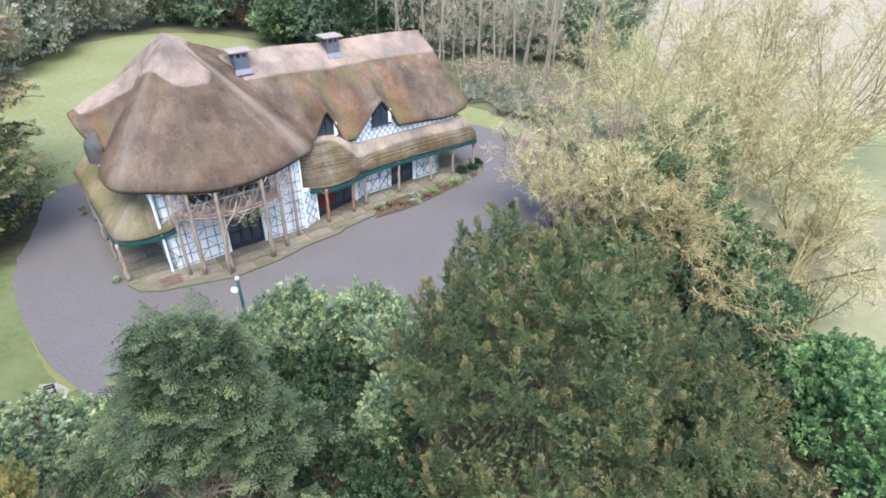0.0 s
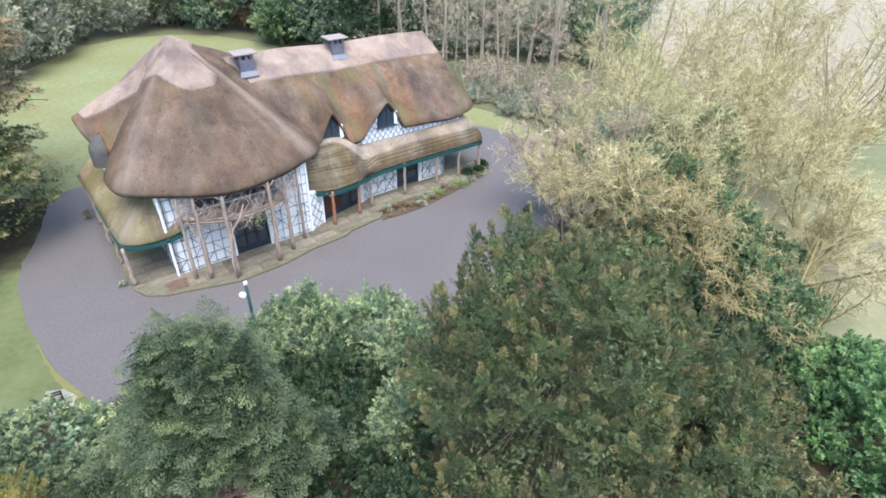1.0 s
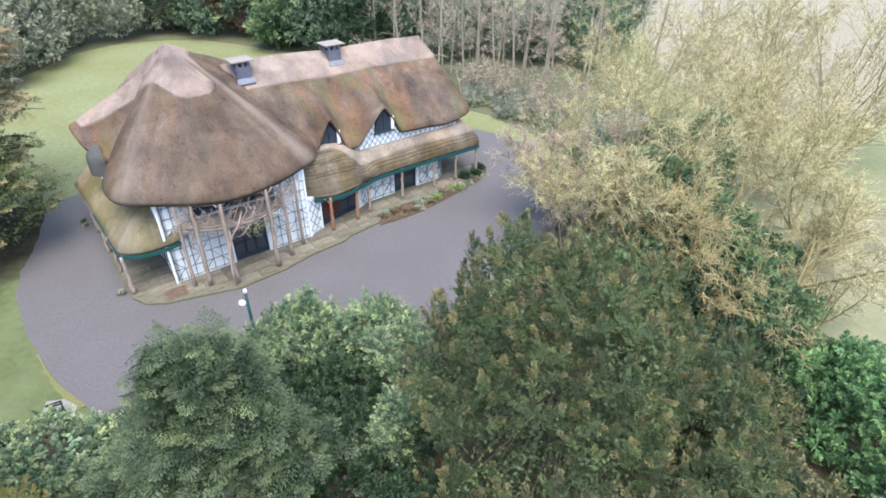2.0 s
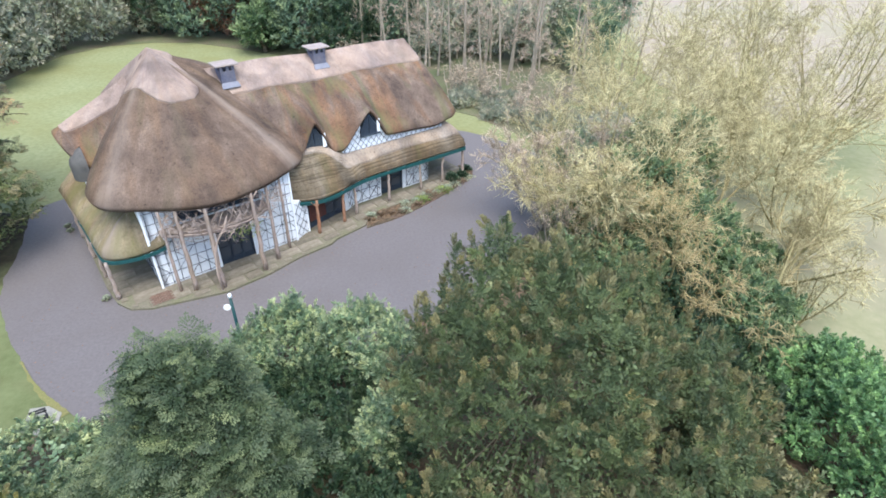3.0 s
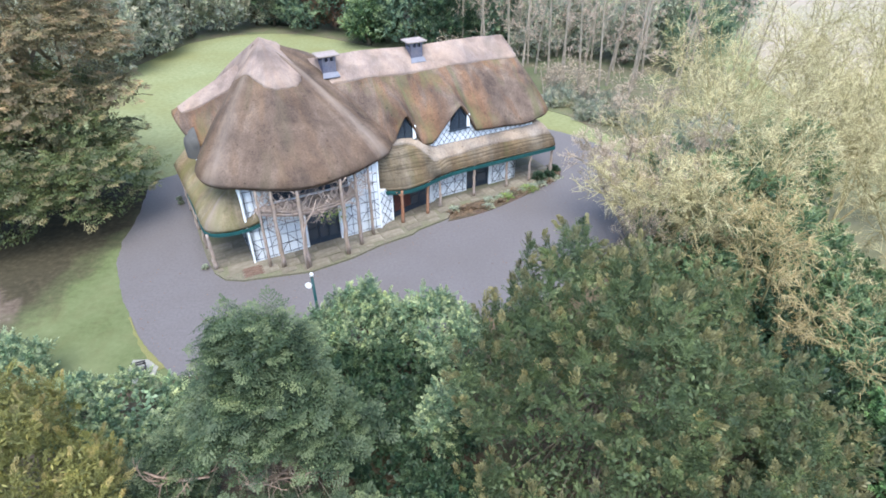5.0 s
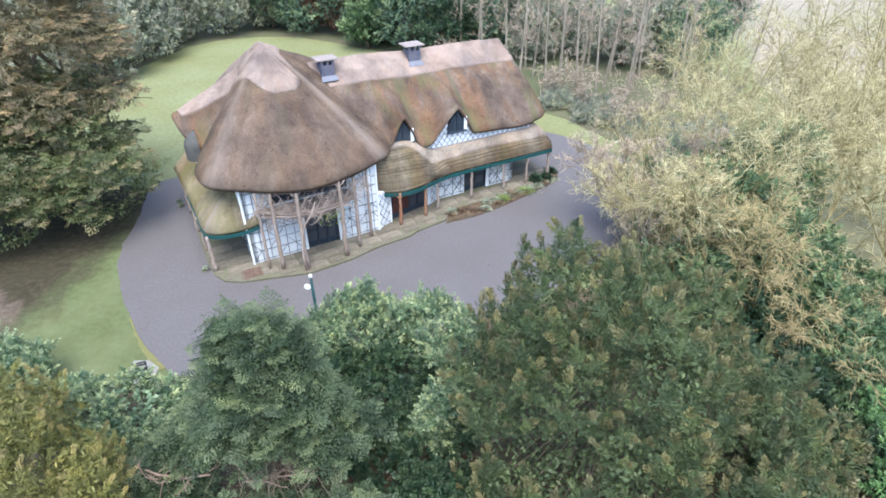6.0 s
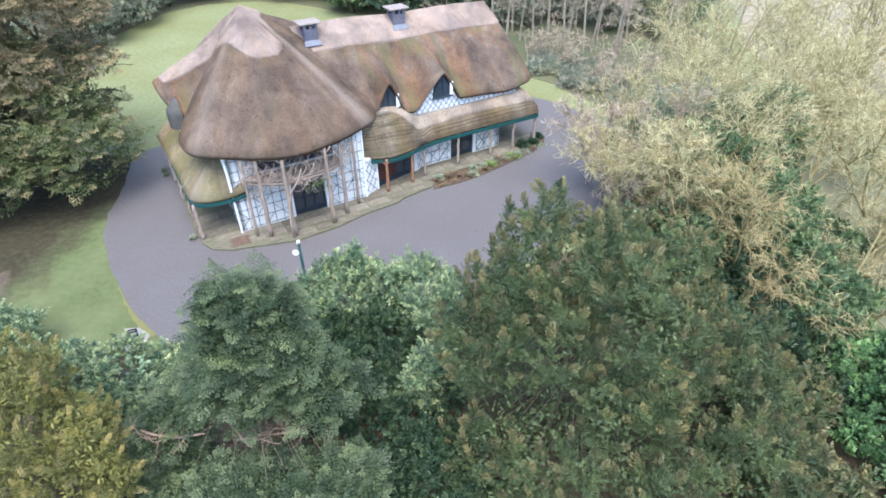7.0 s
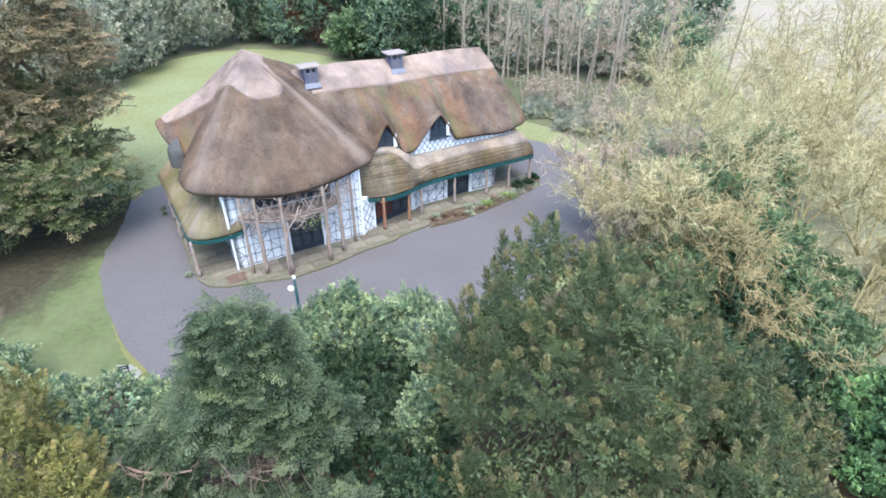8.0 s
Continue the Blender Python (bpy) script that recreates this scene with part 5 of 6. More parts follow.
for k in range(0, 36, 3):
    for i0, i1 in ((k, k + 4), (k + 4, k)):
        a, b = bal[min(i0, 39)], bal[min(i1, 39)]
        za, zb = 3.62 + rng.uniform(0, 0.12), 4.9 + rng.uniform(-0.3, 0.1)
        m = (a + b) / 2
        mid = (m[0] + rng.normal(0, 0.05), m[1] - 0.05, (za + zb) / 2 + rng.normal(0, 0.06))
        p0 += [(a[0], a[1], za), mid]
        p1 += [mid, (b[0], b[1], zb)]
        w = rng.uniform(0.018, 0.03)
        rr += [w, w * 0.8]
rr = np.array(rr)
part("balcony_rail", sticks("balcony_rail", p0, p1, rr, rr * 0.85, 6), BARK, cottage, "balcony rail of crossed bare branches")

# chimneys
for cu, cv, top in ((7.35, 5.75, 9.66), (13.45, 6.1, 9.66)):
    stack = part("chimney", box(cu - 0.42, cv - 0.42, 8.0, cu + 0.42, cv + 0.42, top - 0.3, 0.02), CHIMNEY, cottage, "short blue-grey chimney stack")
    part("chimney_cap", box(cu - 0.7, cv - 0.58, top, cu + 0.7, cv + 0.58, top + 0.09, 0.02), CAPSTONE, stack, "pale flat cap slab")
    bm = bmesh.new()
    for x0, y0, x1, y1, z0, z1 in ((-0.55, -0.85, 0.55, -0.43, 8.05, 8.9),):
        lo = [bm.verts.new((cu + x0, cv + y0 + 0.18, 8.42)), bm.verts.new((cu + x1, cv + y0 + 0.18, 8.42)), bm.verts.new((cu + 0.46, cv - 0.43, 8.68)), bm.verts.new((cu - 0.46, cv - 0.43, 8.68))]
        hi = [bm.verts.new(p.co + Vector((0, -0.03, 0.05))) for p in lo]
        bm.faces.new(lo[::-1])
        bm.faces.new(hi)
        for i in range(4):
            bm.faces.new((lo[i], lo[(i + 1) % 4], hi[(i + 1) % 4], hi[i]))
    for x in (-0.34, 0.02, 0.34):
        for y in (-0.34, 0.34):
            part("pier", box(cu + x - 0.08, cv + y - 0.08, top - 0.3, cu + x + 0.08, cv + y + 0.08, top), CHIMNEY, stack)
    part("flashing", bm, LEAD, stack, "pale lead flashing")

# bare climber over the balcony
rng = np.random.default_rng(12)
n = 90
start = np.stack([0.8 + 6.1 * rng.random(n) ** 1.6, np.zeros(n), rng.uniform(3.3, 4.8, n)], 1)
start[:, 1] = np.interp(start[:, 0], bal[:, 0], bal[:, 1]) - 0.08
way = unit(np.stack([rng.normal(0, 1, n), rng.normal(-0.15, 0.15, n), rng.normal(0.2, 0.5, n)], 1))
A = grow(rng, start, way, rng.uniform(0.6, 1.6, n), np.full(n, 0.018), 5, 0.3, 0.0)
B = grow(rng, *children(rng, *A, 8, 0.1, 1.0, 0.7, 0.5, 0.5), 4, 0.3, 0.0)
climber = thing("climbing_plant", "bare woody climber tangled over the balcony posts", "climbing plant", HOUSE)
p0, p1, r0, r1 = joined([A, B])
tagged(part("branchwork", sticks("branchwork", p0, p1, r0, r1, 4), CLIMBER, climber), kind="stuff")
pts = [(2.5, -1.85, 0.1), (2.45, -1.8, 1.2), (2.6, -1.75, 2.4), (2.85, -1.75, 3.1), (3.3, -1.8, 3.7), (3.6, -1.7, 4.3)]
part("main_stem", limb(pts, [0.07, 0.06, 0.055, 0.05, 0.04, 0.03], 7, 4), CLIMBER, climber)
pos = np.array([4.5, -1.3, 3.0]) + rng.normal(size=(160, 3)) * [0.45, 0.25, 0.25]
tagged(part("foliage", leaf_mesh("foliage", pos, unit(rng.normal(size=(160, 3))), 0.12, 0.07, rng), BED_LEAF, climber), kind="stuff")

# flower bed before the veranda
bed = [plan(*p) for p in smooth_line([(12.1, -1.0), (14.2, -1.15), (16.4, -0.95), (19.2, -0.4), (21.5, 0.4), (22.9, 1.0), (23.3, 2.1), (22.7, 2.6)], 30)] + [plan(22.5, 0.5), plan(13.2, 0.12)]
sheet("flower_bed", bed, 0.06, SOIL, "brown soil bed with winter plants beside the veranda", "flower bed", thick=0.09)


def low_plant(name, label, u, v, r, h, material, seed, leaves=420, length=0.13, width=0.06):
    rng = np.random.default_rng(seed)
    ob = thing(name, label, "plant", HOUSE @ pose(u, v, 0.05))
    n = leaves
    a = rng.uniform(0, 2 * math.pi, n)
    q = np.sqrt(rng.random(n)) * r * (0.65 + 0.35 * np.sin(a * rng.integers(2, 5) + seed) * np.cos(a * 3 + seed * 2))
    pos = np.stack([q * np.cos(a), q * np.sin(a), h * (1 - (q / r) ** 2) * rng.uniform(0.0, 1.0, n) ** 1.3 + 0.03], 1)
    axis = unit(np.stack([np.cos(a), np.sin(a), rng.uniform(0.2, 1.4, n)], 1) + rng.normal(size=(n, 3)) * 0.4)
    tagged(part("foliage", leaf_mesh("foliage", pos, axis, length, width, rng), material, ob), kind="stuff")
    m = 10
    p0 = np.stack([rng.normal(0, r * 0.2, m), rng.normal(0, r * 0.2, m), np.zeros(m) - 0.03], 1)
    p1 = p0 + np.stack([rng.normal(0, r * 0.35, m), rng.normal(0, r * 0.35, m), rng.uniform(0.4, 0.9, m) * h], 1)
    tagged(part("stalks", sticks("stalks", p0, p1, 0.012, 0.006, 4), CLIMBER, ob), kind="stuff")


rng = np.random.default_rng(77)
for i in range(22):
    u = 12.7 + i * 0.46 + rng.uniform(-0.15, 0.15)
    lo_v, hi_v = np.interp(u, [12.2, 16.4, 19.2, 22.9], [-0.9, -0.75, -0.2, 0.95]), 0.2 if u < 21 else 1.4
    v = rng.uniform(lo_v, max(lo_v + 0.1, hi_v))
    kind = 0 if 15.6 < u < 20.2 and i % 4 else int(rng.choice(3, p=[0.12, 0.68, 0.2]))
    low_plant(("green_bedding_plant", "withered_plant", "grey_green_plant")[kind], ("low leafy green plant in the soil bed", "withered russet plant in the soil bed", "grey-green tufted plant in the soil bed")[kind], u, v, rng.uniform(0.4, 0.95), rng.uniform(0.06, 0.2), (SOFT_LEAF if i % 2 else BED_LEAF, WITHERED_LEAF, SOFT_LEAF)[kind], 300 + i, 300)
litter = []
while len(litter) < 1500:
    u = rng.uniform(12.3, 22.8)
    v = rng.uniform(np.interp(u, [12.1, 14.2, 16.4, 19.2, 22.9], [-1.0, -1.15, -0.95, -0.4, 1.1]), 0.2 if u < 20.5 else 1.5)
    litter.append((*plan(u, v), 0.07 + rng.uniform(0, 0.05)))
axis = unit(np.stack([rng.normal(size=1500), rng.normal(size=1500), np.abs(rng.normal(0, 0.3, 1500))], 1))
tagged(part("leaf_litter", leaf_mesh("leaf_litter", np.array(litter), axis, 0.14, 0.09, rng), WITHERED_LEAF), "rusty dead leaves lying over the soil bed", "leaves", kind="stuff")
for u, v, r, h in ((20.7, 0.95, 0.75, 0.6), (21.7, 0.9, 0.6, 0.5), (22.6, 1.5, 0.6, 0.45)):
    low_plant("evergreen_shrub", "dark evergreen shrub by the veranda end", u, v, r, h, IVY_LEAF, int(u * 10), 1100)
for u, v in ((-2.85, 10.6), (-2.8, 9.9), (-2.6, 1.2)):
    low_plant("grass_tuft", "small leafy tuft growing against the terrace edge", u, v, 0.26, 0.22, SOFT_LEAF, int(100 + u * 7 + v), 260)

# ---- post with sign, bench ----
sign_post = thing("sign_post", "dark green post with white cap and white plate", "sign post", pose(-6.75, 20.55, 0))
part("pole", limb([(0, 0, -0.05), (0, 0, 2.0), (0, 0, 3.98)], [0.075, 0.07, 0.065], 12), SIGN_GREEN, sign_post)
part("cap", limb([(0, 0, 3.98), (0, 0, 4.12), (0, 0, 4.17)], [0.085, 0.08, 0.03], 12), WHITE_PAINT, sign_post, "white post cap")
bm = bmesh.new()
bmesh.ops.create_cone(bm, cap_ends=True, segments=8, radius1=0.16, radius2=0.16, depth=0.05, matrix=pose(-0.2, -0.06, 3.5, 90, 0, 0))
part("plate", bm, WHITE_PAINT, sign_post, "plain white octagonal plate")

sheet("bench_pad", [(-15.4, 19.1), (-14.7, 19.15), (-14.0, 18.7), (-13.9, 17.6), (-15.2, 17.7)], 0.03, CONCRETE, "pale concrete pad set in the lawn", "paving", thick=0.06)
bench = thing("park_bench", "black slatted bench on a concrete pad", "bench", pose(-14.55, 18.2, 0.03, 0, 0, 24) @ Matrix.Scale(0.66, 4))
for k in range(3):
    part("seat_slat", box(-0.45, -0.2 + 0.16 * k, 0.42, 0.45, -0.08 + 0.16 * k, 0.46, 0.008), IRON, bench)
for k in range(2):
    part("back_slat", box(-0.45, 0.3 + 0.03 * k, 0.6 + 0.17 * k, 0.45, 0.34 + 0.03 * k, 0.73 + 0.17 * k, 0.008), IRON, bench)
for x in (-0.37, 0.37):
    bm = bmesh.new()
    add_box(bm, x - 0.03, -0.2, 0, x + 0.03, -0.14, 0.42)
    add_box(bm, x - 0.03, 0.26, 0, x + 0.03, 0.32, 0.9)
    add_box(bm, x - 0.03, -0.14, 0.37, x + 0.03, 0.26, 0.42)
    part("bench_leg", bm, IRON, bench)

# ---- foreground trees ----
evergreen("yew_tree", "broad dark olive-green yew with upright pale shoot tips", "tree", (5.1, 14.2, 0),
          [(-0.2, -0.2, 3.6, 4.0, 3.5, 4.0), (-3.0, -0.5, 2.9, 1.9, 2.7, 3.6), (-3.4, -2.8, 1.5, 1.4, 1.6, 1.5), (3.5, -1.0, 2.5, 2.4, 3.0, 3.2), (-1.7, 1.0, 6.4, 1.6, 1.6, 2.5), (-0.4, -3.4, 2.2, 3.3, 2.3, 2.8), (3.0, -3.6, 1.9, 2.7, 2.3, 2.5), (0.2, 0.8, 6.4, 1.6, 1.5, 2.1), (2.0, 0.6, 5.2, 1.6, 1.5, 2.0), (-2.8, 1.2, 5.2, 1.2, 1.2, 1.9), (-1.8, -4.0, 1.6, 1.8, 1.6, 1.7)],
          YEW_LEAF, 1550, 0, 1.32, 0.86, 0.11, 0.042, 21, 0.45, limb_share=0.12, upright=0.8, tall=1.5, loose=0.22, lobes=18, lobe=(0.18, 0.34), hollow=True, style="plume", gap=0.42, inner=0.15, tips=0.85)
evergreen("conifer_tree", "blue-green conifer with layered feathery sprays", "tree", (-5.95, 11.95, 0),
          [(0.0, 0.45, 6.6, 0.75, 0.8, 1.8), (-0.9, 0.45, 7.2, 0.5, 0.5, 1.2), (0.75, 0.5, 6.9, 0.45, 0.45, 1.1), (-0.3, -0.2, 5.2, 1.3, 1.2, 1.5), (1.0, -0.2, 5.4, 0.9, 0.8, 1.2), (-1.2, 0.3, 4.9, 0.9, 0.9, 1.3), (1.7, -0.4, 4.4, 0.9, 0.8, 1.1), (-2.2, 0.0, 3.8, 0.8, 0.8, 0.8), (-3.1, -0.3, 3.2, 0.9, 0.9, 0.6), (-3.5, -0.6, 3.0, 0.8, 0.7, 0.5), (2.3, -0.1, 4.5, 0.7, 0.7, 0.6), (0.0, -2.65, 2.6, 1.5, 1.0, 1.05), (1.0, -3.0, 2.35, 1.6, 1.1, 1.05), (2.6, -3.0, 2.5, 1.4, 1.2, 1.2), (-2.5, -3.6, 2.1, 1.3, 1.1, 0.9), (0.2, -4.3, 2.1, 1.6, 1.2, 0.9)],
          FIR_LEAF, 2500, 0, 0.95, 0.8, 0.11, 0.042, 122, 0.2, limb_share=0.07, upright=0.22, loose=0.28, tall=0.6, lobes=26, lobe=(0.24, 0.46), hollow=True, inner=0.3, style="spray", gap=0.27)
evergreen("laurel_bush", "pale green laurel with upright shoots beside the drive", "shrub", (-4.5, 19.7, 0),
          [(0.0, 0.0, 1.4, 1.8, 1.4, 1.3), (-1.7, -0.4, 1.2, 1.2, 1.1, 1.0), (0.2, 0.2, 2.5, 0.65, 0.6, 1.0), (0.3, 0.2, 3.4, 0.35, 0.35, 0.7), (1.2, -0.3, 1.3, 1.1, 1.1, 1.0), (-1.1, 0.2, 2.5, 0.35, 0.35, 0.75), (1.2, 0.3, 2.4, 0.35, 0.35, 0.7), (-0.5, 0.3, 2.9, 0.3, 0.3, 0.7), (-2.0, -0.1, 2.1, 0.3, 0.3, 0.6), (0.8, 0.1, 2.8, 0.3, 0.3, 0.6)], LAUREL_LEAF, 800, 28, 0.52, 0.28, 0.14, 0.06, 23, 0.12, upright=1.5, tall=1.5, lobes=14, lobe=(0.18, 0.32))
evergreen("laurel_bush", "bright green laurel against the dark yew", "shrub", (-1.1, 18.8, 0),
          [(0.0, 0.0, 1.8, 1.5, 1.3, 1.8), (0.9, -0.8, 1.5, 1.2, 1.2, 1.4)], LAUREL_LEAF, 560, 28, 0.52, 0.28, 0.14, 0.06, 24, 0.12, upright=0.7, tall=1.4, lobes=14, lobe=(0.18, 0.32), hollow=True)
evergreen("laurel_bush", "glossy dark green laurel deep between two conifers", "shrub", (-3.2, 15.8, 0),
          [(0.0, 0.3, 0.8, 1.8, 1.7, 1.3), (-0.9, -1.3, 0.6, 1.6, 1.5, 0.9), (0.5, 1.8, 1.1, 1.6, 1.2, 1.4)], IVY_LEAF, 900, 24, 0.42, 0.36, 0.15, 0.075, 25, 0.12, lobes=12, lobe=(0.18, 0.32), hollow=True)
evergreen("laurel_bush", "laurel with a pale crown of young leaves", "shrub", (-1.3, 14.9, 0),
          [(0.5, 0.0, 2.1, 0.5, 0.5, 0.8), (0.3, -0.2, 1.2, 0.8, 0.8, 0.9)], LAUREL_LEAF, 280, 26, 0.42, 0.32, 0.14, 0.06, 26, 0.1)
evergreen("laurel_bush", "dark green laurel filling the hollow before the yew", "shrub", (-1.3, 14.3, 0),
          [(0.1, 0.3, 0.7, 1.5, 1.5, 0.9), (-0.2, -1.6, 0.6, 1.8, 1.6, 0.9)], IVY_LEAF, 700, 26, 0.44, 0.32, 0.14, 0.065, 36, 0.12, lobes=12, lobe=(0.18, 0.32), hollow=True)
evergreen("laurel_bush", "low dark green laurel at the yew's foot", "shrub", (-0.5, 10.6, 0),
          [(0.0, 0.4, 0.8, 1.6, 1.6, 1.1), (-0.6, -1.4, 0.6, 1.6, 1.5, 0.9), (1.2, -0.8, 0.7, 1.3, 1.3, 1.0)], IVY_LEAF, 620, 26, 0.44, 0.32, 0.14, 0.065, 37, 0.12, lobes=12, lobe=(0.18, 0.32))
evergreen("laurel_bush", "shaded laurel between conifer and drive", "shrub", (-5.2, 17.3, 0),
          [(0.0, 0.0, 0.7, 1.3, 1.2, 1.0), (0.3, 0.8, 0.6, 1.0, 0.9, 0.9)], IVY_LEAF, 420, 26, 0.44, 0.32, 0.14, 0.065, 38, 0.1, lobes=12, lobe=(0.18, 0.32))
evergreen("laurel_bush", "light green laurel hiding part of a bench", "shrub", (-12.9, 14.9, 0),
          [(0.0, -0.2, 1.35, 2.1, 1.4, 1.3), (-2.2, -0.5, 1.5, 1.6, 1.3, 1.4), (1.6, 0.5, 0.9, 1.1, 0.9, 0.9), (2.4, -2.8, 0.8, 1.5, 1.3, 1.0)], LAUREL_LEAF, 980, 26, 0.48, 0.32, 0.14, 0.065, 27, 0.12, tall=1.2, lobes=14, lobe=(0.18, 0.34), hollow=True)
evergreen("golden_conifer", "golden-green conifer with soft rounded sprays", "tree", (-12.75, 9.8, 0),
          [(0.5, -0.2, 3.7, 1.9, 1.8, 3.2), (-0.6, 0.9, 4.0, 1.7, 1.5, 3.2), (1.7, -0.9, 2.9, 1.6, 1.5, 3.0), (-2.4, 0.8, 4.2, 1.6, 1.5, 3.0), (0.8, 1.2, 2.2, 1.0, 0.9, 2.0)], GOLD_LEAF, 850, 0, 0.95, 0.7, 0.11, 0.027, 28, 0.25, limb_share=0.12, upright=0.6, style="plume", gap=0.46)
evergreen("grey_green_shrub", "pale grey-green shrub with whitish young leaves", "shrub", (-19.8, 17.4, 0),
          [(0.0, 0.0, 1.0, 1.5, 1.2, 1.2), (-1.2, 0.3, 1.2, 1.2, 1.1, 1.2)], LAUREL_LEAF, 320, 24, 0.45, 0.3, 0.12, 0.06, 33, 0.08)
evergreen("russet_shrub", "russet-brown withered shrub at the drive edge", "shrub", (-9.6, 16.4, 0),
          [(0.0, 0.0, 0.8, 1.1, 0.9, 0.8)], RUST_LEAF, 200, 26, 0.4, 0.3, 0.12, 0.04, 29, 0.06)
evergreen("green_hedge", "bright green leafy hedge bordering the field", "hedge", (16.9, 12.4, 0),
          [(0.0, 0.0, 1.2, 1.9, 2.5, 1.7), (0.6, 3.0, 0.9, 1.7, 1.9, 1.4), (-0.4, -3.0, 1.2, 1.9, 2.3, 1.7), (2.6, 1.0, 0.8, 1.9, 2.9, 1.3)], HEDGE_LEAF, 1300, 28, 0.42, 0.34, 0.13, 0.065, 30, 0.12)
def dead_branch(m, seed, label):
    """A bare forked branch with crooked side shoots."""
    rng = np.random.default_rng(seed)
    ob = thing("dead_branch", label, "branch", m)
    part("main_limb", limb([(-1.3, 0.3, 0.25), (-0.6, 0.1, 0.05), (0.2, 0, 0.0), (1.0, -0.05, 0.15)], [0.03, 0.045, 0.05, 0.03], 6, seed), DEAD_WOOD, ob)
    n = 12
    A = grow(rng, np.stack([rng.uniform(-0.9, 0.8, n), rng.normal(0, 0.05, n), rng.normal(0.05, 0.04, n)], 1), unit(rng.normal(size=(n, 3))), rng.uniform(0.4, 1.1, n), np.full(n, 0.024), 5, 0.3, 0.0)
    B = grow(rng, *children(rng, *A, 4, 0.2, 1.0, 0.7, 0.5, 0.6), 3, 0.3, 0.0)
    p0, p1, r0, r1 = joined([A, B])
    tagged(part("branchwork", sticks("branchwork", p0, p1, r0, r1, 4), DEAD_WOOD, ob), kind="stuff")


dead_branch(pose(-8.55, 10.57, 3.84, 0, 0, 5), 5, "bare pale forked branch among the foliage")
dead_branch(pose(-7.01, 11.24, 3.56, 0, 20, -40), 6, "bare brown branch in a gap of the conifer")
dead_branch(pose(-4.42, 11.13, 3.68, 10, -15, 25), 7, "bare brown branch below the conifer's sprays")
dead_branch(pose(-5.67, 10.94, 3.58, 0, 30, 70), 8, "crooked bare branch in a gap of the conifer")

# ---- big tree beyond the lawn's left side ----
evergreen("bronzed_conifer", "massive conifer with bronzed brown sprays near the top", "tree", (-26.8, 34.6, 0),
          [(0.5, 0.0, 8.2, 4.9, 4.8, 4.6), (-0.3, 0.2, 13.0, 3.9, 3.8, 3.4), (-4.9, -1.5, 8.5, 4.3, 4.3, 5.2), (-4.0, -2.0, 13.4, 4.3, 3.8, 3.8)], BRONZE_LEAF, 1700, 0, 1.05, 0.95, 0.14, 0.06, 31, 0.6, upright=0.0, loose=0.25, tall=0.65, lobes=30, lobe=(0.2, 0.34), hollow=True, inner=0.3, style="far_spray", gap=0.38)
# same tree's lower half, its shade put into a darker green
evergreen("shaded_conifer_half", "dark green lower half of the big conifer, partly painted shade", "tree", (-25.6, 33.2, 0),
          [(-1.1, 0.0, 4.8, 5.0, 4.6, 3.8), (-2.7, -2.2, 3.4, 5.2, 4.0, 2.8), (2.4, -1.8, 3.0, 3.6, 3.2, 2.8), (-6.0, -3.0, 5.6, 3.6, 3.2, 3.6), (-2.6, -4.8, 2.3, 4.0, 2.8, 2.3), (-7.0, -6.0, 3.0, 3.6, 3.0, 3.0)], SHADE_LEAF, 1700, 0, 1.05, 0.95, 0.14, 0.06, 131, 0.5, upright=0.0, loose=0.25, tall=0.65, lobes=30, lobe=(0.2, 0.34), hollow=True, inner=0.3, style="far_spray", gap=0.38)

# ---- willows and their undergrowth ----
bare_tree("willow_tree", "leafless pale yellow willow with a cloud of fine twigs", (14.0, 28.0, 0), 10.2, 6, WILLOW_BARK, WILLOW_TWIG, 61, lean=0.6, orders=(7, 7, 12), droop=0.05, twig_r=0.0135, twig_share=1.3, trunk_r=0.1, limb_r=0.42)
bare_tree("willow_tree", "leafless mossy willow arching low over the undergrowth", (15.0, 22.6, 0), 7.0, 6, WILLOW_BARK, MOSSY_TWIG, 62, lean=0.8, orders=(5, 6, 8), droop=0.14, twig_r=0.0135, twig_share=1.3, trunk_r=0.1, limb_r=0.42)
bare_tree("willow_tree", "leafless straw-coloured willow at the field edge", (22.5, 31.0, 0), 10.0, 6, WILLOW_BARK, WILLOW_TWIG, 63, lean=0.6, orders=(6, 7, 10), droop=0.05, twig_r=0.0135, twig_share=1.3, trunk_r=0.075, limb_r=0.42)
bare_tree("bare_tree", "leafless pinkish tree beside the drive", (10.3, 30.5, 0), 7.5, 5, PALE_TRUNK, PINK_TWIG, 64, lean=0.5, orders=(6, 7, 12), twig_r=0.015)
bare_tree("willow_tree", "leafless pale willow behind the others", (19.5, 39.0, 0), 11.0, 6, WILLOW_BARK, WILLOW_TWIG, 65, lean=0.5, orders=(6, 6, 9), twig_r=0.0135, twig_share=1.3, trunk_r=0.075, limb_r=0.42)
far_willow = bare_tree("willow_tree", "leafless pale willow out in the field", (31.0, 42.0, 0), 11.5, 6, WILLOW_BARK, WILLOW_TWIG, 66, lean=0.5, orders=(5, 6, 7), twig_r=0.0135, twig_share=1.3, trunk_r=0.075, limb_r=0.42)
bare_tree("willow_tree", "leafless yellowish willow leaning over the grass", (27.0, 34.5, 0), 9.5, 5, WILLOW_BARK, WILLOW_TWIG, 67, lean=0.6, orders=(5, 7, 9), twig_r=0.0135, twig_share=1.3, trunk_r=0.075, limb_r=0.42)
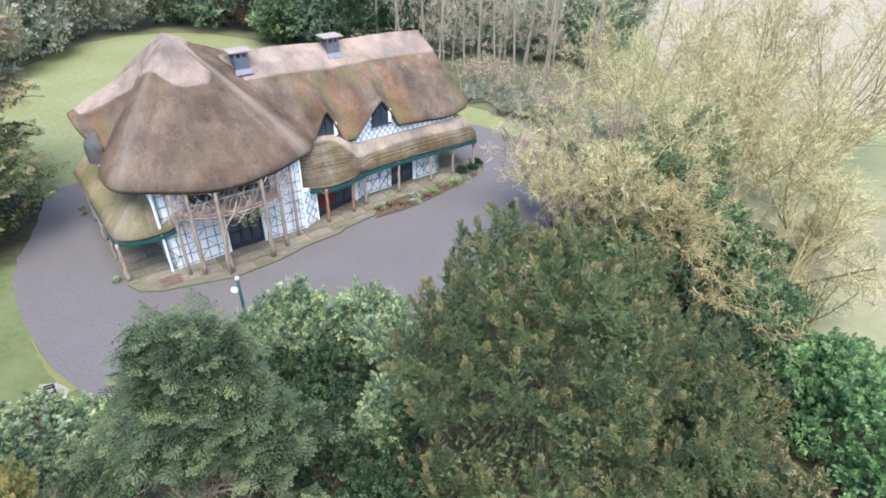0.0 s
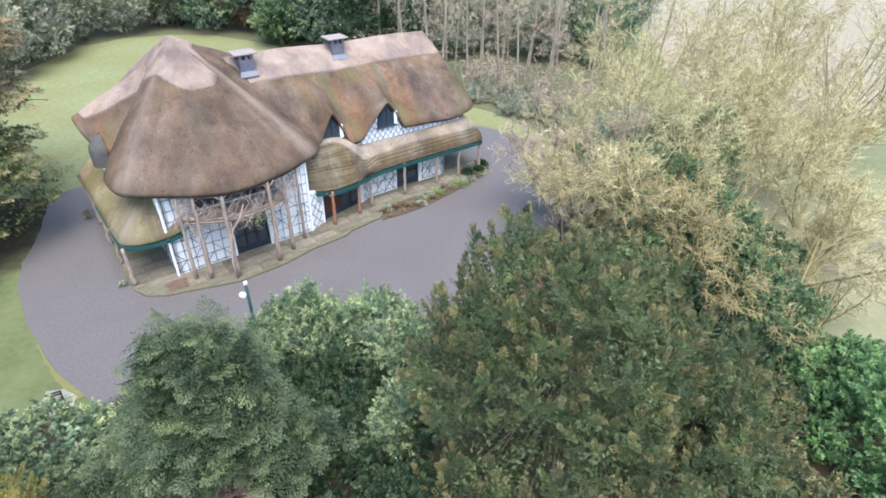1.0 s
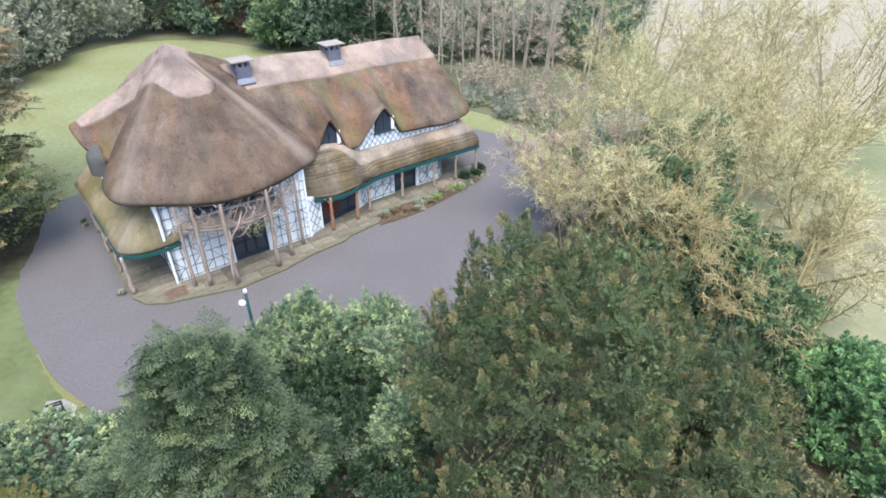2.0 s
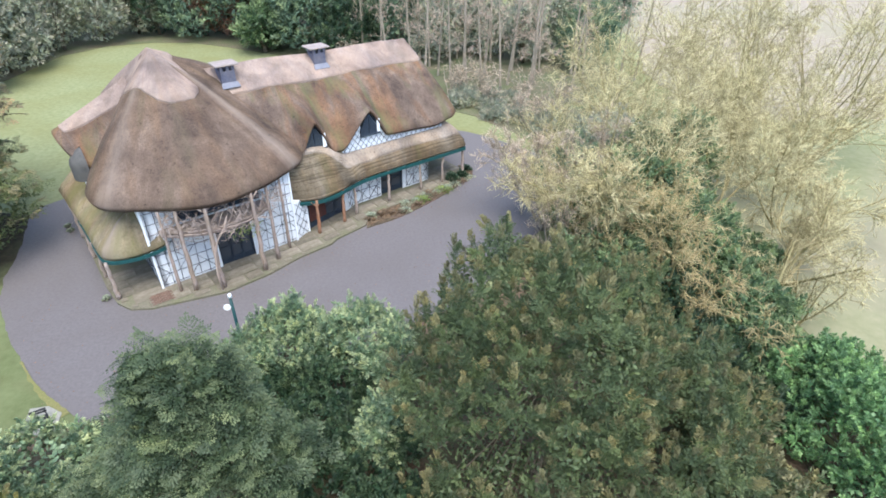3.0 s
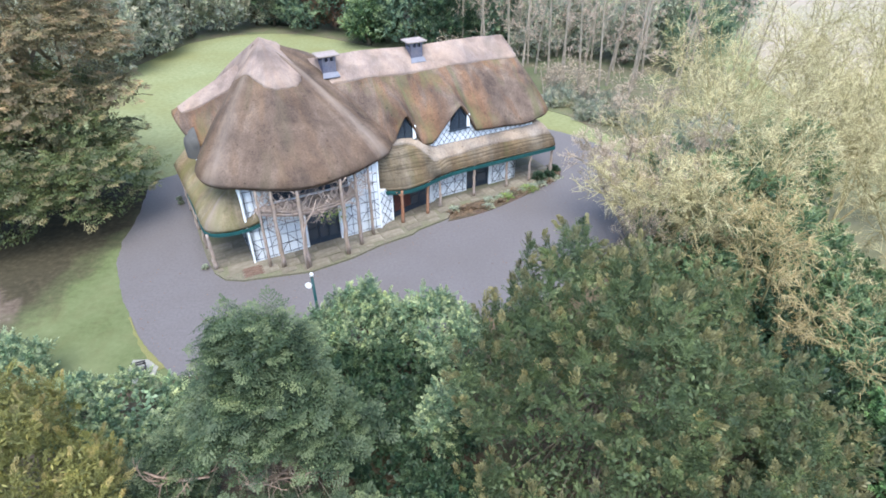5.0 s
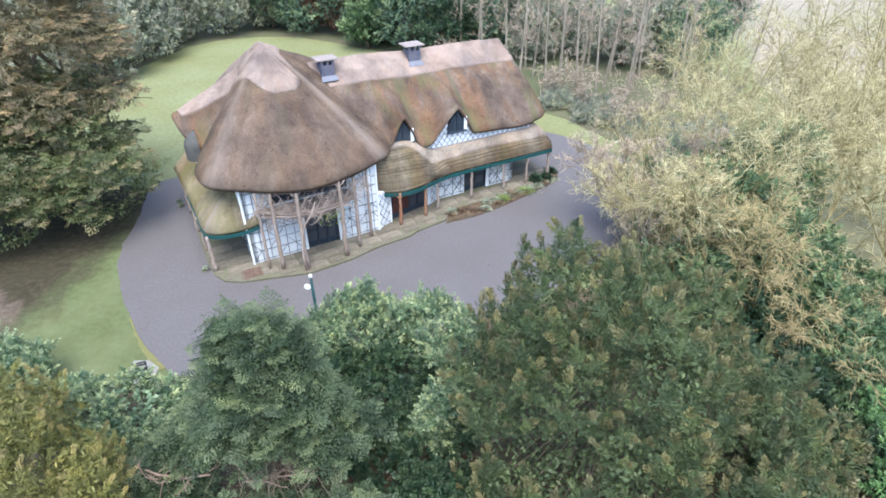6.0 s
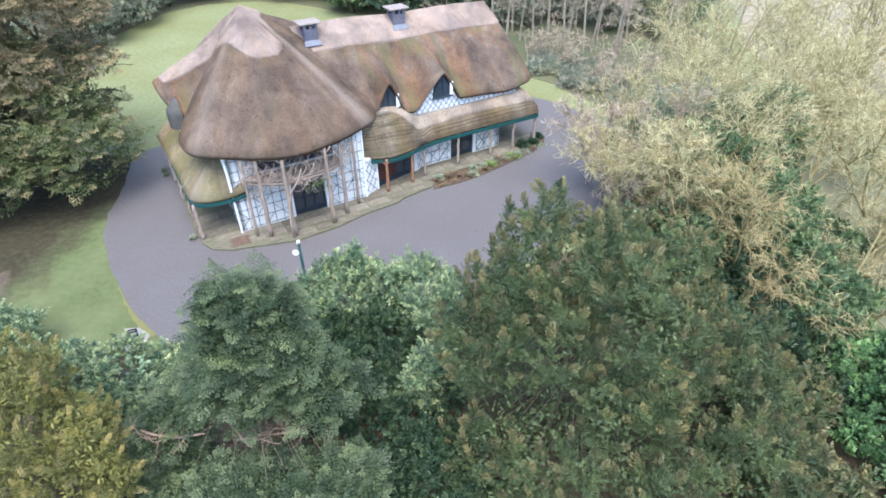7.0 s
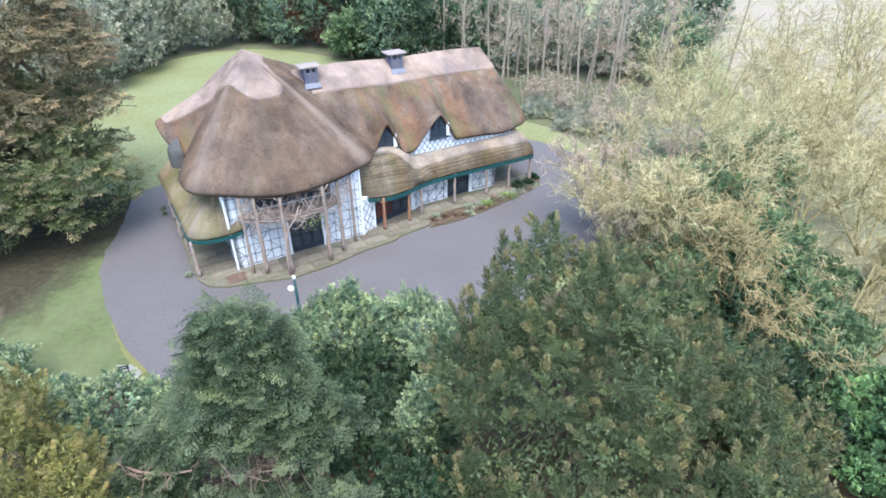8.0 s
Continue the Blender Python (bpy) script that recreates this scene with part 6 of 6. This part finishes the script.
bare_tree("willow_tree", "leafless yellowish willow sprawling towards the field", (21.5, 23.0, 0), 7.0, 5, WILLOW_BARK, WILLOW_TWIG, 68, lean=0.8, orders=(5, 7, 10), droop=0.1, twig_r=0.0135, twig_share=1.3, trunk_r=0.1, limb_r=0.42)
bare_tree("willow_tree", "leafless straw-coloured willow with low sweeping branches", (25.5, 28.5, 0), 8.5, 5, WILLOW_BARK, WILLOW_TWIG, 69, lean=0.65, orders=(6, 7, 10), droop=0.08, twig_r=0.0135, twig_share=1.3, trunk_r=0.075, limb_r=0.42)
bare_tree("willow_tree", "leafless pale willow leaning over the ivy", (12.8, 25.8, 0), 7.6, 6, WILLOW_BARK, WILLOW_TWIG, 70, lean=0.6, orders=(6, 8, 13), droop=0.08, twig_r=0.0135, twig_share=1.3, trunk_r=0.1, limb_r=0.42)
bare_tree("willow_tree", "leafless orange-tinted willow drooping past the yew", (17.6, 18.6, 0), 5.6, 5, WILLOW_BARK, MOSSY_TWIG, 72, lean=0.9, orders=(4, 5, 5), droop=0.22, twig_r=0.0135, twig_share=1.3, trunk_r=0.1, limb_r=0.42)
bare_tree("bare_tree", "leafless pinkish bush spreading over the drive's edge", (9.4, 26.4, 0), 5.0, 6, PALE_TRUNK, PINK_TWIG, 71, lean=0.6, orders=(3, 4, 6), twig_r=0.013)
for k, (x, y) in enumerate(((39.0, 52.0), (34.5, 37.5), (38.5, 43.5), (30.0, 47.0))):
    copy_thing(far_willow, pose(x, y, 0, 0, 0, 60 + 110 * k))
sallow = bare_tree("sallow_bush", "low bare straw-coloured sallow bush at the field edge", (20.2, 19.6, 0), 3.6, 6, WILLOW_BARK, WILLOW_TWIG, 74, lean=0.7, orders=(3, 4, 6), droop=0.1, twig_r=0.013, group="sallow bushes")
for k, (x, y) in enumerate(((18.4, 22.6), (19.0, 29.0), (23.4, 25.0))):
    copy_thing(sallow, pose(x, y, 0, 0, 0, 80 + k * 97))
for i, (x, y, r, h, m) in enumerate(((11.0, 23.0, 2.4, 3.2, THICKET_LEAF), (13.6, 21.6, 2.2, 2.8, IVY_LEAF), (14.0, 26.5, 2.4, 5.4, THICKET_LEAF), (11.6, 28.2, 1.8, 3.6, THICKET_LEAF), (17.3, 26.0, 2.5, 3.9, THICKET_LEAF), (15.6, 29.6, 1.9, 5.0, THICKET_LEAF), (15.4, 23.6, 1.9, 4.2, THICKET_LEAF), (12.0, 30.5, 1.8, 4.6, DARK_LEAF), (16.8, 20.5, 2.2, 2.4, THICKET_LEAF), (18.5, 31.0, 2.2, 6.0, THICKET_LEAF), (15.8, 34.0, 2.4, 4.6, SOFT_LEAF), (19.5, 24.5, 2.0, 1.4, THICKET_LEAF), (13.0, 18.0, 2.0, 2.4, IVY_LEAF), (15.8, 17.4, 1.9, 2.0, THICKET_LEAF), (14.6, 14.8, 1.5, 1.2, IVY_LEAF), (12.2, 14.4, 1.9, 1.9, YEW_LEAF), (11.6, 11.2, 1.9, 1.7, YEW_LEAF), (15.4, 23.6, 1.9, 3.4, THICKET_LEAF))):
    evergreen("ivy_thicket", "ivy-green thicket of undergrowth below the willows", "shrub", (x, y, 0), [(0, 0, h * 0.5, r, r, h * 0.6), (r * 0.5, -r * 0.3, h * 0.4, r * 0.7, r * 0.7, h * 0.5)], m, 230, 20, 0.58, 0.36, 0.17, 0.09, 80 + i, 0.12, group="undergrowth below the willows")

# ---- far woods ----
SCRUB = [(8.6, 54.0), (11.6, 52.0), (13.2, 49.6), (10.0, 56.6), (12.8, 54.4), (15.0, 47.2)]

kinds = []
for i, (m, nm, lab, cat) in enumerate(((DARK_LEAF, "evergreen_tree", "dark rounded evergreen at the lawn's far edge", "tree"), (SOFT_LEAF, "grey_green_tree", "soft grey-green tree at the lawn's far edge", "tree"), (IVY_LEAF, "evergreen_tree", "deep green laurel-like tree at the wood's edge", "tree"), (THICKET_LEAF, "leafy_shrub", "fresh green leafy shrub by the far lawn", "shrub"), (RUST_LEAF, "russet_tree", "russet-brown winter tree in the far wood", "tree"))):
    s = 0.55 if i == 3 else 1.0
    kinds.append((nm, lab, cat, m, [(0, 0, 4.0 * s, 3.6 * s, 3.4 * s, 4.0 * s), (1.2 * s, -0.8 * s, 2.2 * s, 3.2 * s, 3.0 * s, 2.4 * s), (-1.4 * s, 0.4, 6.2 * s, 2.6 * s, 2.6 * s, 2.8 * s)]))
spots = [(1, -41, 64, 1.0), (1, -39.5, 70, 1.0), (1, -41, 76, 1.1), (1, -37.5, 80, 0.9), (1, -34.5, 85, 1.0), (1, -31, 88, 0.9), (2, -28.0, 87, 0.9), (1, -24.5, 87.5, 0.8), (0, -21.5, 86, 1.1), (4, -18.0, 86, 0.9), (0, -15.5, 84, 1.1), (3, -12.4, 76.2, 1.1), (2, -9.6, 80, 1.2), (0, -6.0, 77, 1.1), (2, -2.5, 73, 1.0), (1, -44, 84, 1.4), (1, -33, 95, 1.4), (2, -24, 97, 1.4), (0, -13, 95, 1.5), (2, -3, 88, 1.4), (0, 5, 80, 1.0), (0, 14, 78, 0.9), (1, -47, 70, 1.2), (1, -50, 60, 1.2), (1, -44, 55, 1.1), (1, 22, 72, 0.9), (0, 30, 75, 1.1), (1, 9, 71.5, 0.8), (1, 14.5, 72, 0.75), (1, 19, 68, 0.7), (0, 4, 74.5, 0.8), (0, 26, 66, 0.7)]
first = {}
for i, (k, x, y, s) in enumerate(spots):
    m = pose(x, y, 0, 0, 0, i * 77.0) @ Matrix.Diagonal((s, s, s, 1))
    if k in first:
        copy_thing(first[k], m)
        continue
    nm, lab, cat, mt, blobs = kinds[k]
    first[k] = evergreen(nm, lab, cat, (0, 0, 0), blobs, mt, 300, 16, 1.25, 0.32, 0.36, 0.17, 120 + k, 0.22, group="far edge trees")
    first[k].matrix_basis = m

woods = [bare_tree("woodland_tree", "tall leafless woodland tree with a pale trunk", (0, 0, 0), 13.0, 1, PALE_TRUNK, GREY_TWIG, 140 + k, lean=0.03, orders=(7, 4, 5), twig_r=0.02, trunk_r=0.14, spread=1.05, limb_r=0.22, group="bare woodland trees", limb_share=0.3) for k in range(3)]
places = [(12.2, 58.5), (9.2, 62.0), (6.2, 60.5), (14.8, 60.0), (16.5, 56.0), (18.6, 61.5), (3.0, 66.5), (7.5, 67.5), (11.5, 67.0), (21.0, 57.0), (23.5, 63.0), (0.0, 71.0), (15.5, 68.5), (19.5, 70.0), (27.0, 68.0), (25.0, 54.0), (4.5, 73.5), (30.0, 60.0), (-2.5, 78.0), (10.0, 75.0), (33.0, 72.0), (22.0, 78.0), (10.6, 60.2), (13.4, 63.5), (8.0, 64.4), (17.6, 58.8), (5.0, 63.6), (14.0, 57.0), (20.0, 64.5), (2.0, 69.5), (11.0, 71.0), (17.0, 65.0), (6.8, 70.8), (24.0, 59.5)]
for i, (x, y) in enumerate(places):
    m = pose(x, y, 0, 0, 0, i * 67.0) @ Matrix.Diagonal((1, 1, 0.9 + 0.25 * ((i * 7) % 5) / 5, 1))
    if i < 3:
        woods[i].matrix_basis = m
    else:
        copy_thing(woods[i % 3], m)
scrub = bare_tree("bare_shrub", "tangled pinkish bare shrub below the woodland trees", (11.2, 53.8, 0), 3.2, 6, PALE_TRUNK, PINK_TWIG, 171, lean=0.7, orders=(3, 3, 2), twig_r=0.02, group="bare shrubs")
for i, (x, y) in enumerate([(13.8, 51.5), (8.4, 57.2), (15.4, 54.0), (12.0, 56.5), (5.2, 60.2), (16.8, 49.5), (9.8, 59.5), (2.0, 64.5), (18.5, 53.0), (14.2, 47.5), (-1.0, 69.0)]):
    copy_thing(scrub, pose(x, y, 0, 0, 0, i * 53.0) @ Matrix.Diagonal((1.1, 1.1, 0.8 + 0.1 * (i % 4), 1)))

scrub_patch = evergreen("evergreen_scrub", "low grey-green scrub between lawn and woodland", "shrub", (0, 0, 0), [(0, 0, 0.3, 1.6, 1.0, 0.45), (1.3, 0.3, 0.2, 1.3, 0.9, 0.4)], SOFT_LEAF, 150, 16, 0.5, 0.4, 0.2, 0.07, 190, 0.06, group="scrub by the far lawn")
scrub_patch.matrix_basis = pose(*SCRUB[0], 0)
for k, (x, y) in enumerate(SCRUB[1:]):
    copy_thing(scrub_patch, pose(x, y, 0, 0, 0, 70 + 90 * k))

# ---- fallen leaves on the drive ----
rng = np.random.default_rng(55)
spots = []
while len(spots) < 320:
    u, v = rng.uniform(-6.5, 24), rng.uniform(-8.5, 2.5)
    edge = min(abs(v + 8.0), abs(v + 1.6), abs(u + 6.0)) if u < 12 else min(abs(v + 1.2), abs(v + 7.0))
    if rng.random() < 0.08 + 0.9 * math.exp(-edge * 1.4) and not inside(TERRACE, u, v):
        spots.append((*plan(u, v), 0.02))
pos = np.array(spots)
axis = unit(np.stack([rng.normal(size=320), rng.normal(size=320), np.abs(rng.normal(0, 0.15, 320))], 1))
tagged(part("fallen_leaves", leaf_mesh("fallen_leaves", pos, axis, 0.09, 0.05, rng), RUST_LEAF), "scattered brown fallen leaves on the drive", "leaves", kind="stuff")

# ---- terrace flagstones ----
rng = np.random.default_rng(8)
flag_meshes = []
for k in range(6):
    bm = bmesh.new()
    add_box(bm, -0.5, -0.5, 0.0, 0.5, 0.5, 0.035, 0.012)
    for v in bm.verts:
        v.co.x += rng.normal(0, 0.012)
        v.co.y += rng.normal(0, 0.012)
    me = bpy.data.meshes.new("flagstone")
    bm.to_mesh(me)
    bm.free()
    me.materials.append(FLAGSTONE)
    flag_meshes.append(me)
v = -2.0
while v < 3.0:
    dv = rng.uniform(0.7, 1.0)
    u = -2.4 + rng.uniform(0, 0.3)
    while u < 22.4:
        du = rng.uniform(0.8, 1.7)
        corners = [(u + a, v + b) for a in (0.0, du) for b in (0.0, dv)]
        cut = 0
        while cut < 5 and not all(inside(TERRACE, *c) for c in corners):
            cut += 1
            keep = 1 - 0.15 * cut
            corners = [(u + du / 2 + (a - du / 2) * keep, v + dv - (dv - b) * keep) for a in (0.0, du) for b in (0.0, dv)]
        if all(inside(TERRACE, *c) for c in corners) and not (u > 0.1 and v > 0.1 + (0 if u < 8 else 1.3) and u + du < 19.3):
            ob = new("flagstone", flag_meshes[rng.integers(6)])
            ob.matrix_basis = pose(u + du / 2, v + dv - dv * (1 - 0.15 * cut) / 2, 0.118, rng.normal(0, 0.4), rng.normal(0, 0.4), rng.normal(0, 5) if cut else rng.normal(0, 1)) @ Matrix.Diagonal((du * (1 - 0.15 * cut) - 0.03, dv * (1 - 0.15 * cut) - 0.03, 1, 1))
            ob.parent = terrace
        u += du
    v += dv

# worn brick edging let into the terrace corner
bm = bmesh.new()
add_box(bm, -0.105, -0.05, 0.0, 0.105, 0.05, 0.05, 0.006)
brick_mesh = bpy.data.meshes.new("brick")
bm.to_mesh(brick_mesh)
bm.free()
brick_mesh.materials.append(BRICK)
for row in range(8):
    for k in range(5 - row % 2):
        ob = new("brick", brick_mesh)
        ob.matrix_basis = pose(-0.75 + k * 0.23 + 0.11 * (row % 2), -0.95 + row * 0.115, 0.112 + rng.uniform(0, 0.008), 0, 0, rng.normal(0, 2))
        ob.parent = terrace
